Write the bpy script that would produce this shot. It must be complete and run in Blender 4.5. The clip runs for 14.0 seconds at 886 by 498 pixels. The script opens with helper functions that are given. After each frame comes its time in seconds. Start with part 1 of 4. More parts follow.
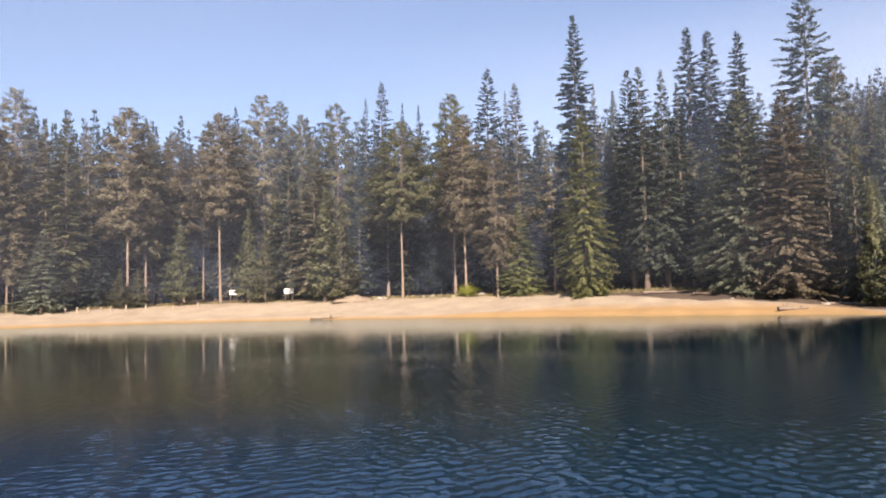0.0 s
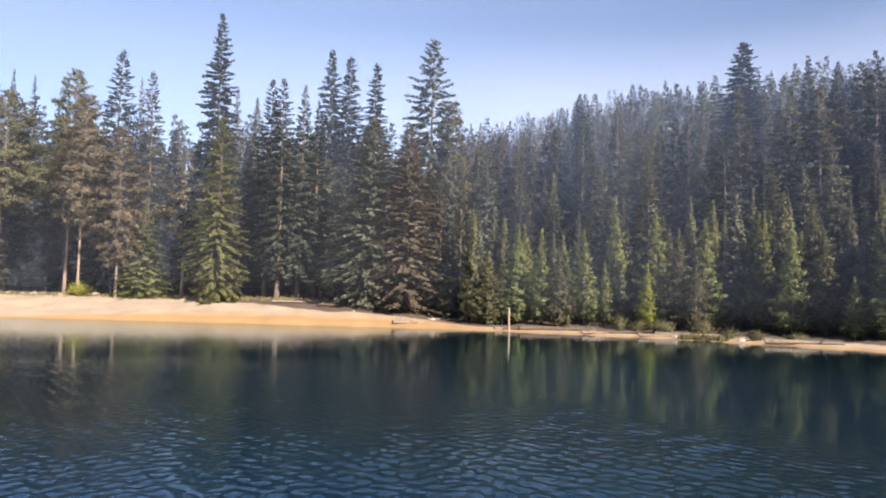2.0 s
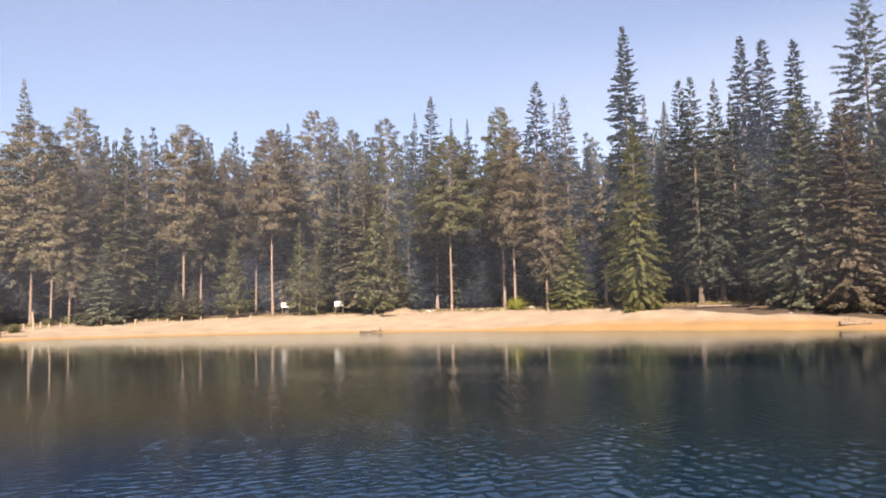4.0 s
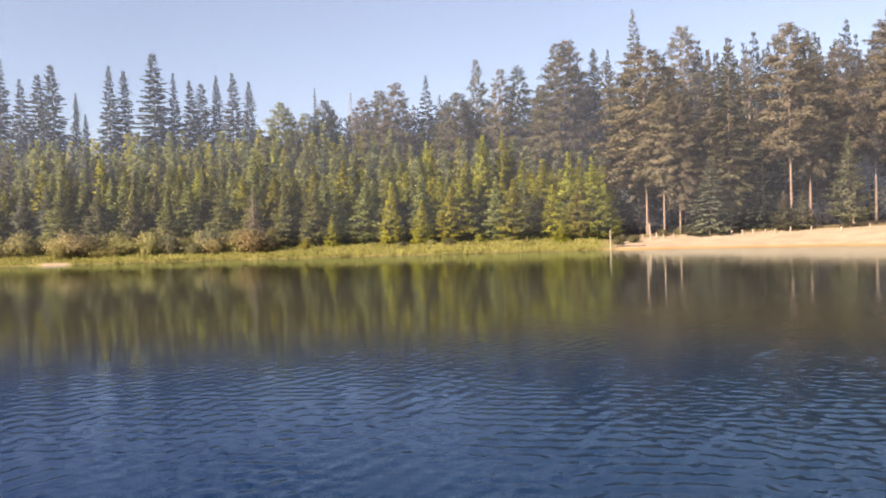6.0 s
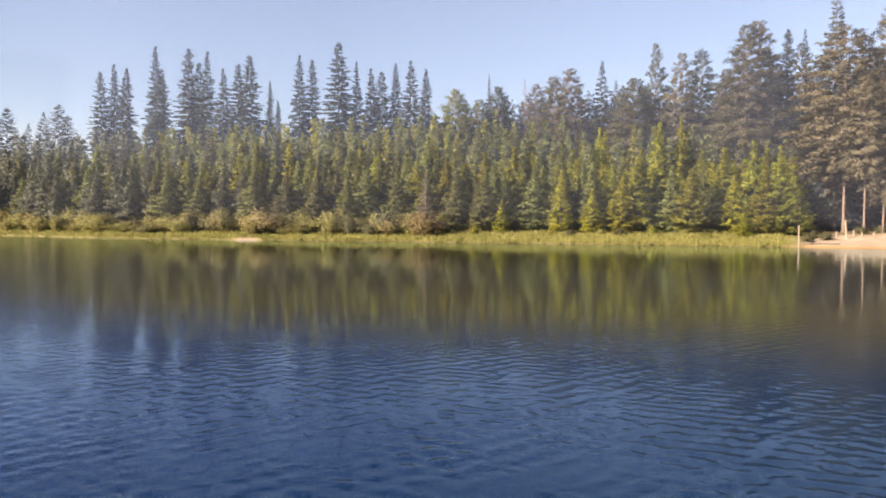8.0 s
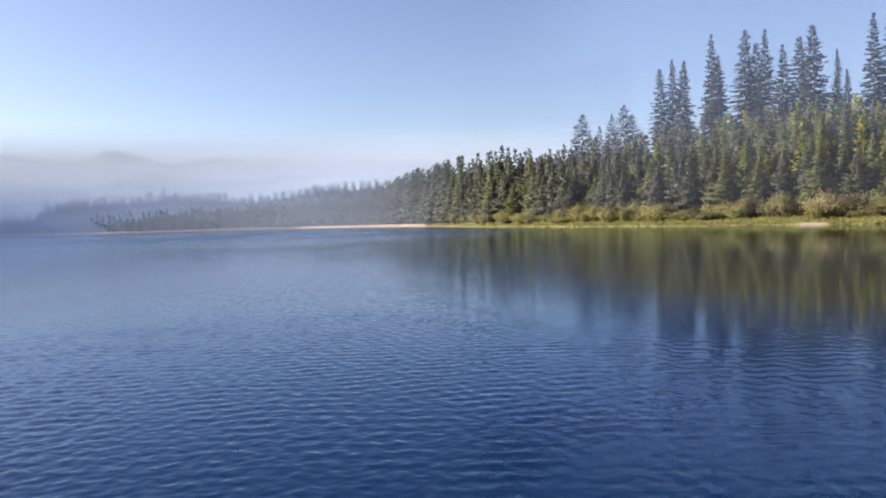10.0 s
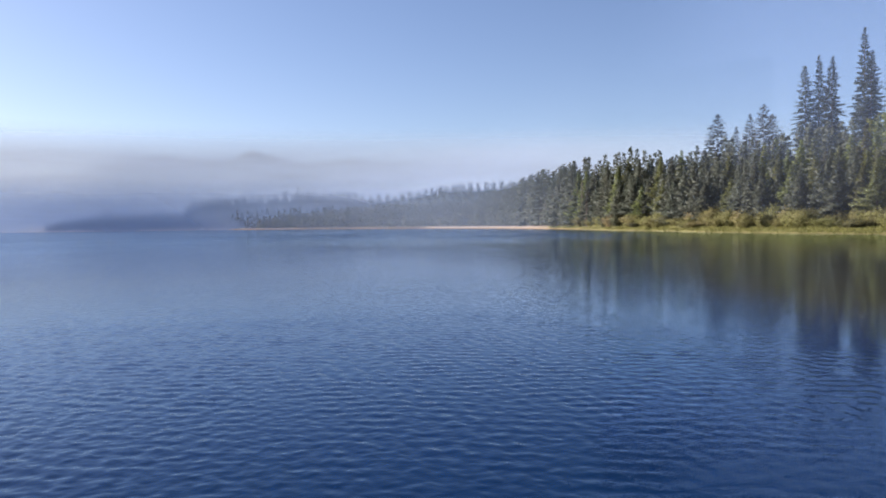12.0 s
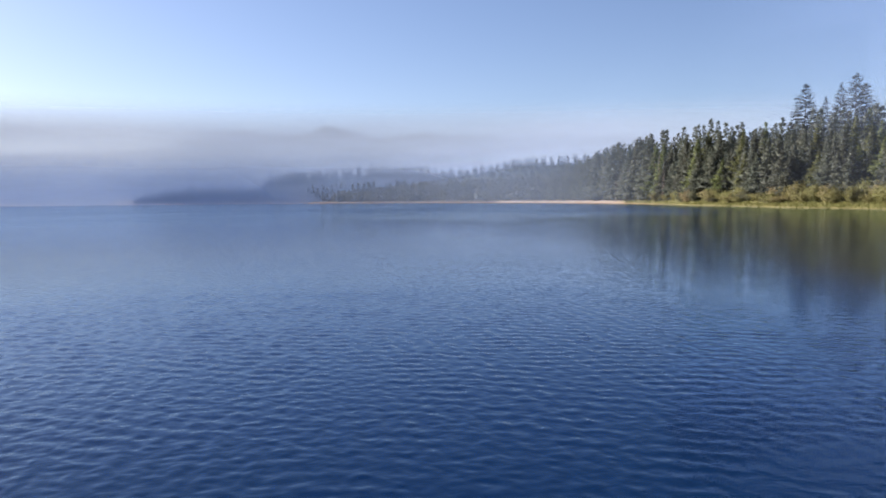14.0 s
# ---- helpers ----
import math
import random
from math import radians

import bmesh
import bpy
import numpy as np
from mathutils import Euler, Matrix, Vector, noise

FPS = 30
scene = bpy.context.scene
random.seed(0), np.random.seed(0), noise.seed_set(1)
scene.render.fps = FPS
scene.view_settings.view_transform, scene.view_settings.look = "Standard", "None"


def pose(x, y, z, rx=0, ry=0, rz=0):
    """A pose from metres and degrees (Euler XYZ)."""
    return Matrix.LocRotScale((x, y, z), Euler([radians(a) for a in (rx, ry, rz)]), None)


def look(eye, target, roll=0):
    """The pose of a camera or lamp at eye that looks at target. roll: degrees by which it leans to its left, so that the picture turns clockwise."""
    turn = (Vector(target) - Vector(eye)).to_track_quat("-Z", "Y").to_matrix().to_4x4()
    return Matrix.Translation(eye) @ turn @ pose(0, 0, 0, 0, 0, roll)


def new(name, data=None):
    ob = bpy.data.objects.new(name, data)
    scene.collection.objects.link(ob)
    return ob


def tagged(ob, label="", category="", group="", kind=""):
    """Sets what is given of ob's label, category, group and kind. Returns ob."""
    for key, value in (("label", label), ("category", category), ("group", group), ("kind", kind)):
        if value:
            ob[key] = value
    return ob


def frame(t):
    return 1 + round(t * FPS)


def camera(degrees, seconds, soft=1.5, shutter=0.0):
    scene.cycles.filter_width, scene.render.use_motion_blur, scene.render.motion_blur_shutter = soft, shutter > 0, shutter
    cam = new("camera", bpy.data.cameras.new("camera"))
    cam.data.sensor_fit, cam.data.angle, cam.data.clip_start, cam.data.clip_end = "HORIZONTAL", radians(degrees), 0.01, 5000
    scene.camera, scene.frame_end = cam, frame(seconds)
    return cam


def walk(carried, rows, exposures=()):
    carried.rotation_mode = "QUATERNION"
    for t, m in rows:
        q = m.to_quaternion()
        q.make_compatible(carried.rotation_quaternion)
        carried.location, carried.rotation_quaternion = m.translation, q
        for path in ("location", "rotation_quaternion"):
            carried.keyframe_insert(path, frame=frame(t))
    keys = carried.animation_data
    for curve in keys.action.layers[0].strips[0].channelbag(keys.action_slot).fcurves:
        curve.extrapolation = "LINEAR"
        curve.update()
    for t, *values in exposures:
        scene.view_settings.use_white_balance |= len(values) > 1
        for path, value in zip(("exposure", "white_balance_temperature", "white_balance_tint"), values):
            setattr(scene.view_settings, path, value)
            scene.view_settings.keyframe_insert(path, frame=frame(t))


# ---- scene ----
# ---- camera: a slow look round from a boat on the lake ----
EYE = (0.0, 0.0, 1.9)
cam = camera(61.25, 14.0, soft=1.9)


def aim(yaw, pitch, roll):
    return pose(*EYE, 90 + pitch, 0, yaw) @ pose(0, 0, 0, 0, 0, roll)


PATH = [
    (0.0, 0.0, 3.87, -1.48), (0.5, -7.75, 3.89, -0.03), (1.0, -13.92, 4.05, 0.42), (1.5, -21.0, 4.27, 0.87),
    (2.0, -27.65, 4.43, 1.33), (2.5, -32.48, 4.33, 0.42), (3.0, -26.12, 4.49, -0.75), (3.5, -10.27, 5.05, -1.25),
    (4.0, 3.73, 4.96, -1.28), (4.2, 8.78, 4.76, -1.42), (6.3, 51.09, -1.13, -1.85), (6.5, 52.34, -1.21, -1.99),
    (7.0, 54.41, -1.33, -1.8), (7.5, 57.58, -1.05, -0.96), (8.0, 60.73, -1.59, 0.46), (8.5, 68.89, -1.57, 0.13),
    (9.0, 82.12, -1.37, 0.44), (9.2, 87.32, -1.69, -0.16), (11.3, 109.65, -1.37, -1.29), (11.5, 109.99, -1.29, -1.16),
    (12.0, 111.09, -1.8, -0.72), (12.5, 112.17, -2.24, -0.88), (13.0, 112.43, -2.2, -0.87), (13.5, 112.28, -2.55, -0.24),
    (14.0, 116.62, -3.71, -0.54),
]
EXPOSURES = [(0.0, 1.15, 6950, 21), (1.0, 1.12, 6700, 20), (2.2, 1.33, 6750, 20), (4.2, 1.26, 7500, 23), (6.3, 1.38, 7850, 22), (7.5, 1.36, 7750, 22), (8.5, 1.3, 7450, 22), (9.2, 1.22, 6900, 21), (11.3, 0.84, 6080, 20), (14.0, 0.81, 6000, 20)]
walk(cam, [(t, aim(a, b, c)) for t, a, b, c in PATH], EXPOSURES)

# ---- daylight: a low hazy morning sun behind the boat, and the sky ----
SUN_AZ, SUN_EL = -176.0, 30.0
world = bpy.data.worlds.new("world")
scene.world = world
world.use_nodes = True
wn = world.node_tree
sky = wn.nodes.new("ShaderNodeTexSky")
sky.sky_type, sky.sun_disc = "NISHITA", False
sky.sun_elevation, sky.sun_rotation = radians(SUN_EL), radians(-SUN_AZ)
sky.air_density, sky.dust_density, sky.ozone_density, sky.altitude = 1.0, 2.6, 1.0, 1500
wn.links.new(sky.outputs[0], wn.nodes["Background"].inputs[0])
wn.nodes["Background"].inputs[1].default_value = 0.080
sun_data = bpy.data.lights.new("sun", "SUN")
sun_data.energy, sun_data.angle, sun_data.color = 5.0, radians(0.6), (1.0, 0.9, 0.76)
sun = new("sun", sun_data)
ca, sa, ce, se = math.cos(radians(SUN_AZ)), math.sin(radians(SUN_AZ)), math.cos(radians(SUN_EL)), math.sin(radians(SUN_EL))
sun.matrix_world = look((-sa * ce * 800, ca * ce * 800, se * 800), (0, 0, 0))



# ---- materials ----
def material(name):
    m = bpy.data.materials.new(name)
    m.use_nodes = True
    return m, m.node_tree.nodes, m.node_tree.links, m.node_tree.nodes["Principled BSDF"]


def noise_node(n, l, scale, detail=4.0, rough=0.6, coord="Object", stretch=None):
    tc = n.new("ShaderNodeTexCoord")
    t = n.new("ShaderNodeTexNoise")
    t.inputs["Scale"].default_value, t.inputs["Detail"].default_value, t.inputs["Roughness"].default_value = scale, detail, rough
    if stretch:
        mp = n.new("ShaderNodeMapping")
        mp.inputs["Scale"].default_value = stretch
        l.new(tc.outputs[coord], mp.inputs[0])
        l.new(mp.outputs[0], t.inputs[0])
    else:
        l.new(tc.outputs[coord], t.inputs[0])
    return t.outputs["Fac"]


def ramp(n, l, fac, stops):
    r = n.new("ShaderNodeValToRGB")
    while len(r.color_ramp.elements) < len(stops):
        r.color_ramp.elements.new(0.5)
    for e, (p, c) in zip(r.color_ramp.elements, stops):
        e.position, e.color = p, (*c, 1)
    l.new(fac, r.inputs[0])
    return r.outputs[0]


def mix(n, l, fac, a, b, mode="MIX"):
    m = n.new("ShaderNodeMix")
    m.data_type, m.blend_type = "RGBA", mode
    for sock, v in ((m.inputs[0], fac), (m.inputs[6], a), (m.inputs[7], b)):
        if isinstance(v, bpy.types.NodeSocket):
            l.new(v, sock)
        elif isinstance(v, tuple):
            sock.default_value = (*v, 1)
        else:
            sock.default_value = v
    return m.outputs[2]


def math_node(n, l, op, a, b=0.5):
    m = n.new("ShaderNodeMath")
    m.operation = op
    for sock, v in zip(m.inputs, (a, b)):
        if isinstance(v, bpy.types.NodeSocket):
            l.new(v, sock)
        else:
            sock.default_value = v
    return m.outputs[0]


def bump(n, l, p, h, strength, distance):
    b = n.new("ShaderNodeBump")
    b.inputs["Strength"].default_value, b.inputs["Distance"].default_value = strength, distance
    l.new(h, b.inputs["Height"])
    l.new(b.outputs[0], p.inputs["Normal"])
    return b


def needles(name, col, tip, glow=0.3):
    """Foliage: every spray has a tone of its own, every tree a tint of its own, some light comes through."""
    m, n, l, p = material(name)
    geo, info = n.new("ShaderNodeNewGeometry"), n.new("ShaderNodeObjectInfo")
    dark = tuple(c * 0.72 for c in col)
    c = ramp(n, l, geo.outputs["Random Per Island"], [(0.0, dark), (0.45, col), (0.8, tip), (1.0, tuple(v * 1.15 for v in tip))])
    hue = n.new("ShaderNodeHueSaturation")
    l.new(math_node(n, l, "ADD", math_node(n, l, "MULTIPLY", info.outputs["Random"], 0.035), 0.4825), hue.inputs["Hue"])
    l.new(math_node(n, l, "ADD", math_node(n, l, "MULTIPLY", info.outputs["Random"], 0.36), 0.82), hue.inputs["Value"])
    big = noise_node(n, l, 0.35, 3.0)
    l.new(mix(n, l, 0.45, c, ramp(n, l, big, [(0.3, tuple(v * 0.55 for v in col)), (0.7, tip)])), hue.inputs["Color"])
    l.new(hue.outputs[0], p.inputs["Base Color"])
    p.inputs["Roughness"].default_value = 0.62
    p.inputs["Specular IOR Level"].default_value = 0.25
    tr, mx = n.new("ShaderNodeBsdfTranslucent"), n.new("ShaderNodeMixShader")
    l.new(hue.outputs[0], tr.inputs[0])
    mx.inputs[0].default_value = glow
    l.new(p.outputs[0], mx.inputs[1])
    l.new(tr.outputs[0], mx.inputs[2])
    l.new(mx.outputs[0], n["Material Output"].inputs[0])
    return m


def bark(name, a, b):
    m, n, l, p = material(name)
    f = noise_node(n, l, 3.0, 6.0, 0.7, stretch=(4, 4, 0.7))
    g = noise_node(n, l, 0.25, 2.0)
    l.new(mix(n, l, 0.35, ramp(n, l, f, [(0.3, a), (0.65, b)]), ramp(n, l, g, [(0.35, a), (0.7, b)])), p.inputs["Base Color"])
    p.inputs["Roughness"].default_value = 0.92
    bump(n, l, p, f, 0.7, 0.06)
    return m


def plain(name, a, b, scale=6.0, rough=0.8, relief=0.02, stretch=None):
    m, n, l, p = material(name)
    f = noise_node(n, l, scale, 5.0, 0.65, stretch=stretch)
    g = noise_node(n, l, scale * 0.12, 3.0)
    l.new(mix(n, l, 0.4, ramp(n, l, f, [(0.3, a), (0.7, b)]), ramp(n, l, g, [(0.35, a), (0.65, b)])), p.inputs["Base Color"])
    p.inputs["Roughness"].default_value = rough
    bump(n, l, p, f, 0.6, relief)
    return m


FOLIAGE = {
    "dark": needles("dark_spruce_needles", (0.023, 0.036, 0.026), (0.043, 0.060, 0.041)),
    "grey": needles("grey_green_needles", (0.045, 0.059, 0.043), (0.086, 0.102, 0.072)),
    "greyb": needles("grey_brown_needles", (0.064, 0.066, 0.050), (0.109, 0.106, 0.079)),
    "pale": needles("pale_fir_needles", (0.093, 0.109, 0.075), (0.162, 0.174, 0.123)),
    "blue": needles("blue_spruce_needles", (0.100, 0.116, 0.078), (0.180, 0.192, 0.130)),
    "green": needles("fresh_green_needles", (0.140, 0.166, 0.062), (0.245, 0.265, 0.100), 0.45),
    "olive": needles("olive_pine_needles", (0.096, 0.100, 0.053), (0.168, 0.166, 0.088), 0.38),
    "brown": needles("brown_olive_needles", (0.121, 0.109, 0.070), (0.209, 0.180, 0.118), 0.36),
    "yellow": needles("yellow_green_needles", (0.200, 0.220, 0.034), (0.338, 0.332, 0.060), 0.47),
    "bright": needles("bright_yellow_needles", (0.235, 0.250, 0.026), (0.390, 0.375, 0.050), 0.42),
    "dead": needles("dead_grey_twigs", (0.150, 0.120, 0.092), (0.240, 0.195, 0.150), 0.1),
    "shrub": needles("willow_leaves", (0.180, 0.182, 0.060), (0.290, 0.272, 0.102), 0.4),
    "tan": needles("tan_willow_leaves", (0.215, 0.185, 0.082), (0.330, 0.275, 0.130), 0.4),
    "grass": needles("shore_grass_blades", (0.190, 0.196, 0.055), (0.325, 0.305, 0.105)),
}
BARK = bark("grey_brown_bark", (0.065, 0.05, 0.038), (0.17, 0.13, 0.10))
PALE_BARK = bark("pale_pine_bark", (0.12, 0.09, 0.07), (0.29, 0.22, 0.17))
DEADWOOD = bark("weathered_grey_wood", (0.20, 0.16, 0.12), (0.42, 0.35, 0.27))
GREYWOOD = bark("old_grey_log", (0.11, 0.085, 0.065), (0.25, 0.20, 0.155))
DARKWOOD = bark("wet_dark_wood", (0.05, 0.038, 0.028), (0.14, 0.10, 0.07))
WHITE_PAINT = plain("weathered_white_paint", (0.55, 0.53, 0.48), (0.80, 0.78, 0.73), 5.0, 0.6, 0.004)
INK = plain("faded_dark_print", (0.16, 0.17, 0.18), (0.24, 0.25, 0.25), 20.0, 0.7, 0.001)
STONE = plain("pale_granite", (0.20, 0.18, 0.155), (0.40, 0.37, 0.33), 7.0, 0.85, 0.03)


def ground_material():
    m, n, l, p = material("shore_ground")
    at = n.new("ShaderNodeVertexColor")
    at.layer_name = "cover"
    sep = n.new("ShaderNodeSeparateColor")
    l.new(at.outputs[0], sep.inputs[0])
    fine, mid, big = noise_node(n, l, 3.0, 6.0, 0.7), noise_node(n, l, 0.35, 4.0), noise_node(n, l, 0.05, 3.0)
    sand = mix(n, l, 0.5, ramp(n, l, fine, [(0.3, (0.275, 0.222, 0.158)), (0.7, (0.43, 0.365, 0.28))]), ramp(n, l, mid, [(0.35, (0.24, 0.182, 0.12)), (0.7, (0.41, 0.338, 0.245))]))
    duff = mix(n, l, 0.5, ramp(n, l, fine, [(0.3, (0.055, 0.04, 0.03)), (0.7, (0.14, 0.10, 0.075))]), ramp(n, l, mid, [(0.35, (0.04, 0.028, 0.018)), (0.7, (0.10, 0.07, 0.045))]))
    turf = mix(n, l, 0.5, ramp(n, l, fine, [(0.3, (0.12, 0.12, 0.04)), (0.7, (0.24, 0.22, 0.085))]), ramp(n, l, mid, [(0.35, (0.12, 0.12, 0.025)), (0.7, (0.25, 0.22, 0.065))]))
    silt = mix(n, l, mid, (0.35, 0.20, 0.075), (0.52, 0.31, 0.115))
    wobble = math_node(n, l, "MULTIPLY", math_node(n, l, "SUBTRACT", mid, 0.5), 0.9)

    def edge(sock):
        s = n.new("ShaderNodeMapRange")
        s.interpolation_type = "SMOOTHSTEP"
        s.inputs[1].default_value, s.inputs[2].default_value = 0.32, 0.68
        l.new(math_node(n, l, "ADD", sock, wobble), s.inputs[0])
        return s.outputs[0]

    c = mix(n, l, edge(sep.outputs[0]), sand, duff)
    c = mix(n, l, edge(sep.outputs[1]), c, turf)
    wet = mix(n, l, mid, (0.29, 0.172, 0.068), (0.40, 0.262, 0.115))
    c = mix(n, l, math_node(n, l, "MINIMUM", math_node(n, l, "MULTIPLY", sep.outputs[2], 2.0), 1.0), c, wet)
    c = mix(n, l, math_node(n, l, "MAXIMUM", math_node(n, l, "SUBTRACT", math_node(n, l, "MULTIPLY", sep.outputs[2], 2.0), 1.0), 0.0), c, silt)
    # light lost in deep water is put into the bottom's colour
    depth_dark = n.new("ShaderNodeVertexColor")
    depth_dark.layer_name = "depth_dark"
    c = mix(n, l, depth_dark.outputs[0], c, (0.012, 0.016, 0.016))
    l.new(c, p.inputs["Base Color"])
    p.inputs["Roughness"].default_value = 0.95
    bump(n, l, p, fine, 0.5, 0.08)
    return m


def water_material():
    """Lake water: mirror gloss by Fresnel over a dark blue body, clear over the shallows."""
    m, n, l, p = material("lake_water")
    n.remove(p)
    tc = n.new("ShaderNodeTexCoord")

    def waves(scale, turn, stretch, detail, distort=0.6):
        mp = n.new("ShaderNodeMapping")
        mp.inputs["Scale"].default_value = (*stretch, 1)
        spin = n.new("ShaderNodeMapping")
        spin.inputs["Rotation"].default_value = (0, 0, radians(-turn))
        l.new(tc.outputs["Object"], spin.inputs[0])
        t = n.new("ShaderNodeTexNoise")
        t.inputs["Scale"].default_value, t.inputs["Detail"].default_value = scale, detail
        t.inputs["Roughness"].default_value, t.inputs["Distortion"].default_value = 0.5, distort
        l.new(spin.outputs[0], mp.inputs[0])
        l.new(mp.outputs[0], t.inputs[0])
        return t.outputs["Fac"]

    ripple = math_node(n, l, "ADD", waves(4.6, 54, (0.8, 1.3), 1.0, 0.4), math_node(n, l, "MULTIPLY", waves(9.0, 140, (0.8, 1.3), 2.0, 0.3), 0.28))
    patch = n.new("ShaderNodeMapRange")
    patch.inputs[1].default_value, patch.inputs[2].default_value = 0.35, 0.65
    patch.inputs[3].default_value, patch.inputs[4].default_value = 0.35, 1.0
    l.new(waves(0.03, 10, (0.6, 1.4), 3.0), patch.inputs[0])
    b = n.new("ShaderNodeBump")
    b.inputs["Distance"].default_value = 0.085
    calm = n.new("ShaderNodeVertexColor")
    calm.layer_name = "depth"
    sep = n.new("ShaderNodeSeparateColor")
    l.new(calm.outputs[0], sep.inputs[0])
    l.new(math_node(n, l, "MULTIPLY", patch.outputs[0], sep.outputs[1]), b.inputs["Strength"])
    l.new(ripple, b.inputs["Height"])
    fr = n.new("ShaderNodeFresnel")
    fr.inputs["IOR"].default_value = 1.333
    gl = n.new("ShaderNodeBsdfGlossy")
    l.new(math_node(n, l, "ADD", math_node(n, l, "MULTIPLY", sep.outputs[1], 0.04), 0.03), gl.inputs["Roughness"])
    gl.inputs["Color"].default_value = (0.80, 0.91, 1, 1)
    body = n.new("ShaderNodeBsdfDiffuse")
    # body colour per vertex, with reflected sky and shore tones put in
    reflected_tone = n.new("ShaderNodeVertexColor")
    reflected_tone.layer_name = "reflected_tone"
    l.new(reflected_tone.outputs[0], body.inputs["Color"])
    clear = n.new("ShaderNodeBsdfTransparent")
    clear.inputs["Color"].default_value = (0.92, 0.86, 0.74, 1)
    for node in (fr, gl):
        l.new(b.outputs[0], node.inputs["Normal"])
    m1, m2 = n.new("ShaderNodeMixShader"), n.new("ShaderNodeMixShader")
    l.new(sep.outputs[0], m1.inputs[0])
    l.new(clear.outputs[0], m1.inputs[1])
    l.new(body.outputs[0], m1.inputs[2])
    l.new(math_node(n, l, "POWER", fr.outputs[0], 1.1), m2.inputs[0])
    l.new(m1.outputs[0], m2.inputs[1])
    l.new(gl.outputs[0], m2.inputs[2])
    l.new(m2.outputs[0], n["Material Output"].inputs[0])
    return m


def mist_haze_material(name, alpha, tone, foot=0.0, head=0.25, side=0.25):
    """Thin mist, and haze put in as a tinted sheet: lets most light through, scatters the rest; thins out upwards, at
    its foot and its ends.
    """
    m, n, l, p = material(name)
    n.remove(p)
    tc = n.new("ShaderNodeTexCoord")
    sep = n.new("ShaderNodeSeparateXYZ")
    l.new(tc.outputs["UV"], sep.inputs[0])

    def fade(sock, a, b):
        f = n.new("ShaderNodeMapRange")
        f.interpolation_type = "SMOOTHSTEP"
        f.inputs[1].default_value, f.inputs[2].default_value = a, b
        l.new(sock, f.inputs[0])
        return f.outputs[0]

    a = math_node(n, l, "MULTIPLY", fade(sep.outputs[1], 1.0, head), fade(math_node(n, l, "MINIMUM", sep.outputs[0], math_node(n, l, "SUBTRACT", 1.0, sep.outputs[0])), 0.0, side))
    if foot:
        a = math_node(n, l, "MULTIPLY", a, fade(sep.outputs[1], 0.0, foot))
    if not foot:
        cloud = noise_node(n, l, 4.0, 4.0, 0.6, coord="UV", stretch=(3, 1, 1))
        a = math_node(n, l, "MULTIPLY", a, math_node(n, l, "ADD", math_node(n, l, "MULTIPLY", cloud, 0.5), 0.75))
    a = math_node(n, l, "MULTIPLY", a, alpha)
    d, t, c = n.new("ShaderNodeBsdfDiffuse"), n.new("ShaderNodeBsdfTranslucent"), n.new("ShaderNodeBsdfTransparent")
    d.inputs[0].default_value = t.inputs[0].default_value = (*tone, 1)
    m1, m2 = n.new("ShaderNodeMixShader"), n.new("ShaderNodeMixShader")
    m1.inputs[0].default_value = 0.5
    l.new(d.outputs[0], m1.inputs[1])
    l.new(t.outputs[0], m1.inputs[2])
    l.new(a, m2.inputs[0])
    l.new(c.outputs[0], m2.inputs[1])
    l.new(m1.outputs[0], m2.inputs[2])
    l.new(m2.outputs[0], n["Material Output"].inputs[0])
    return m


GROUND, WATER = ground_material(), water_material()
FAR_WOODS = plain("far_wooded_slope", (0.045, 0.065, 0.05), (0.09, 0.11, 0.08), 0.05, 0.95, 0.5)


# ---- the lie of the land ----
# the lake's shoreline as seen from the boat: azimuth (degrees, positive to the west) and distance
SHORE_AZ = [-180, -160, -130, -100, -75, -60, -50, -43, -33, -25, -15, -5, 0, 10, 20, 35, 47, 60, 75, 85, 92, 98, 104, 110, 118, 128, 140, 150, 165, 180]
SHORE_D = [500, 300, 120, 60, 45, 46, 52, 56, 62, 66, 69, 75, 79, 87, 94, 98, 97, 100, 108, 124, 152, 205, 330, 480, 700, 900, 1050, 1000, 800, 500]


def smooth(a, b, x):
    t = np.clip((np.asarray(x, float) - a) / (b - a), 0, 1)
    return t * t * (3 - 2 * t)


def shore(az):
    """Distance of the waterline in the direction az."""
    az = np.asarray(az, float)
    d = np.interp(az, SHORE_AZ, SHORE_D)
    return d + 0.5 * np.sin(az * 1.3) + 0.3 * np.sin(az * 3.1 + 1) + 0.15 * np.sin(az * 7.7)


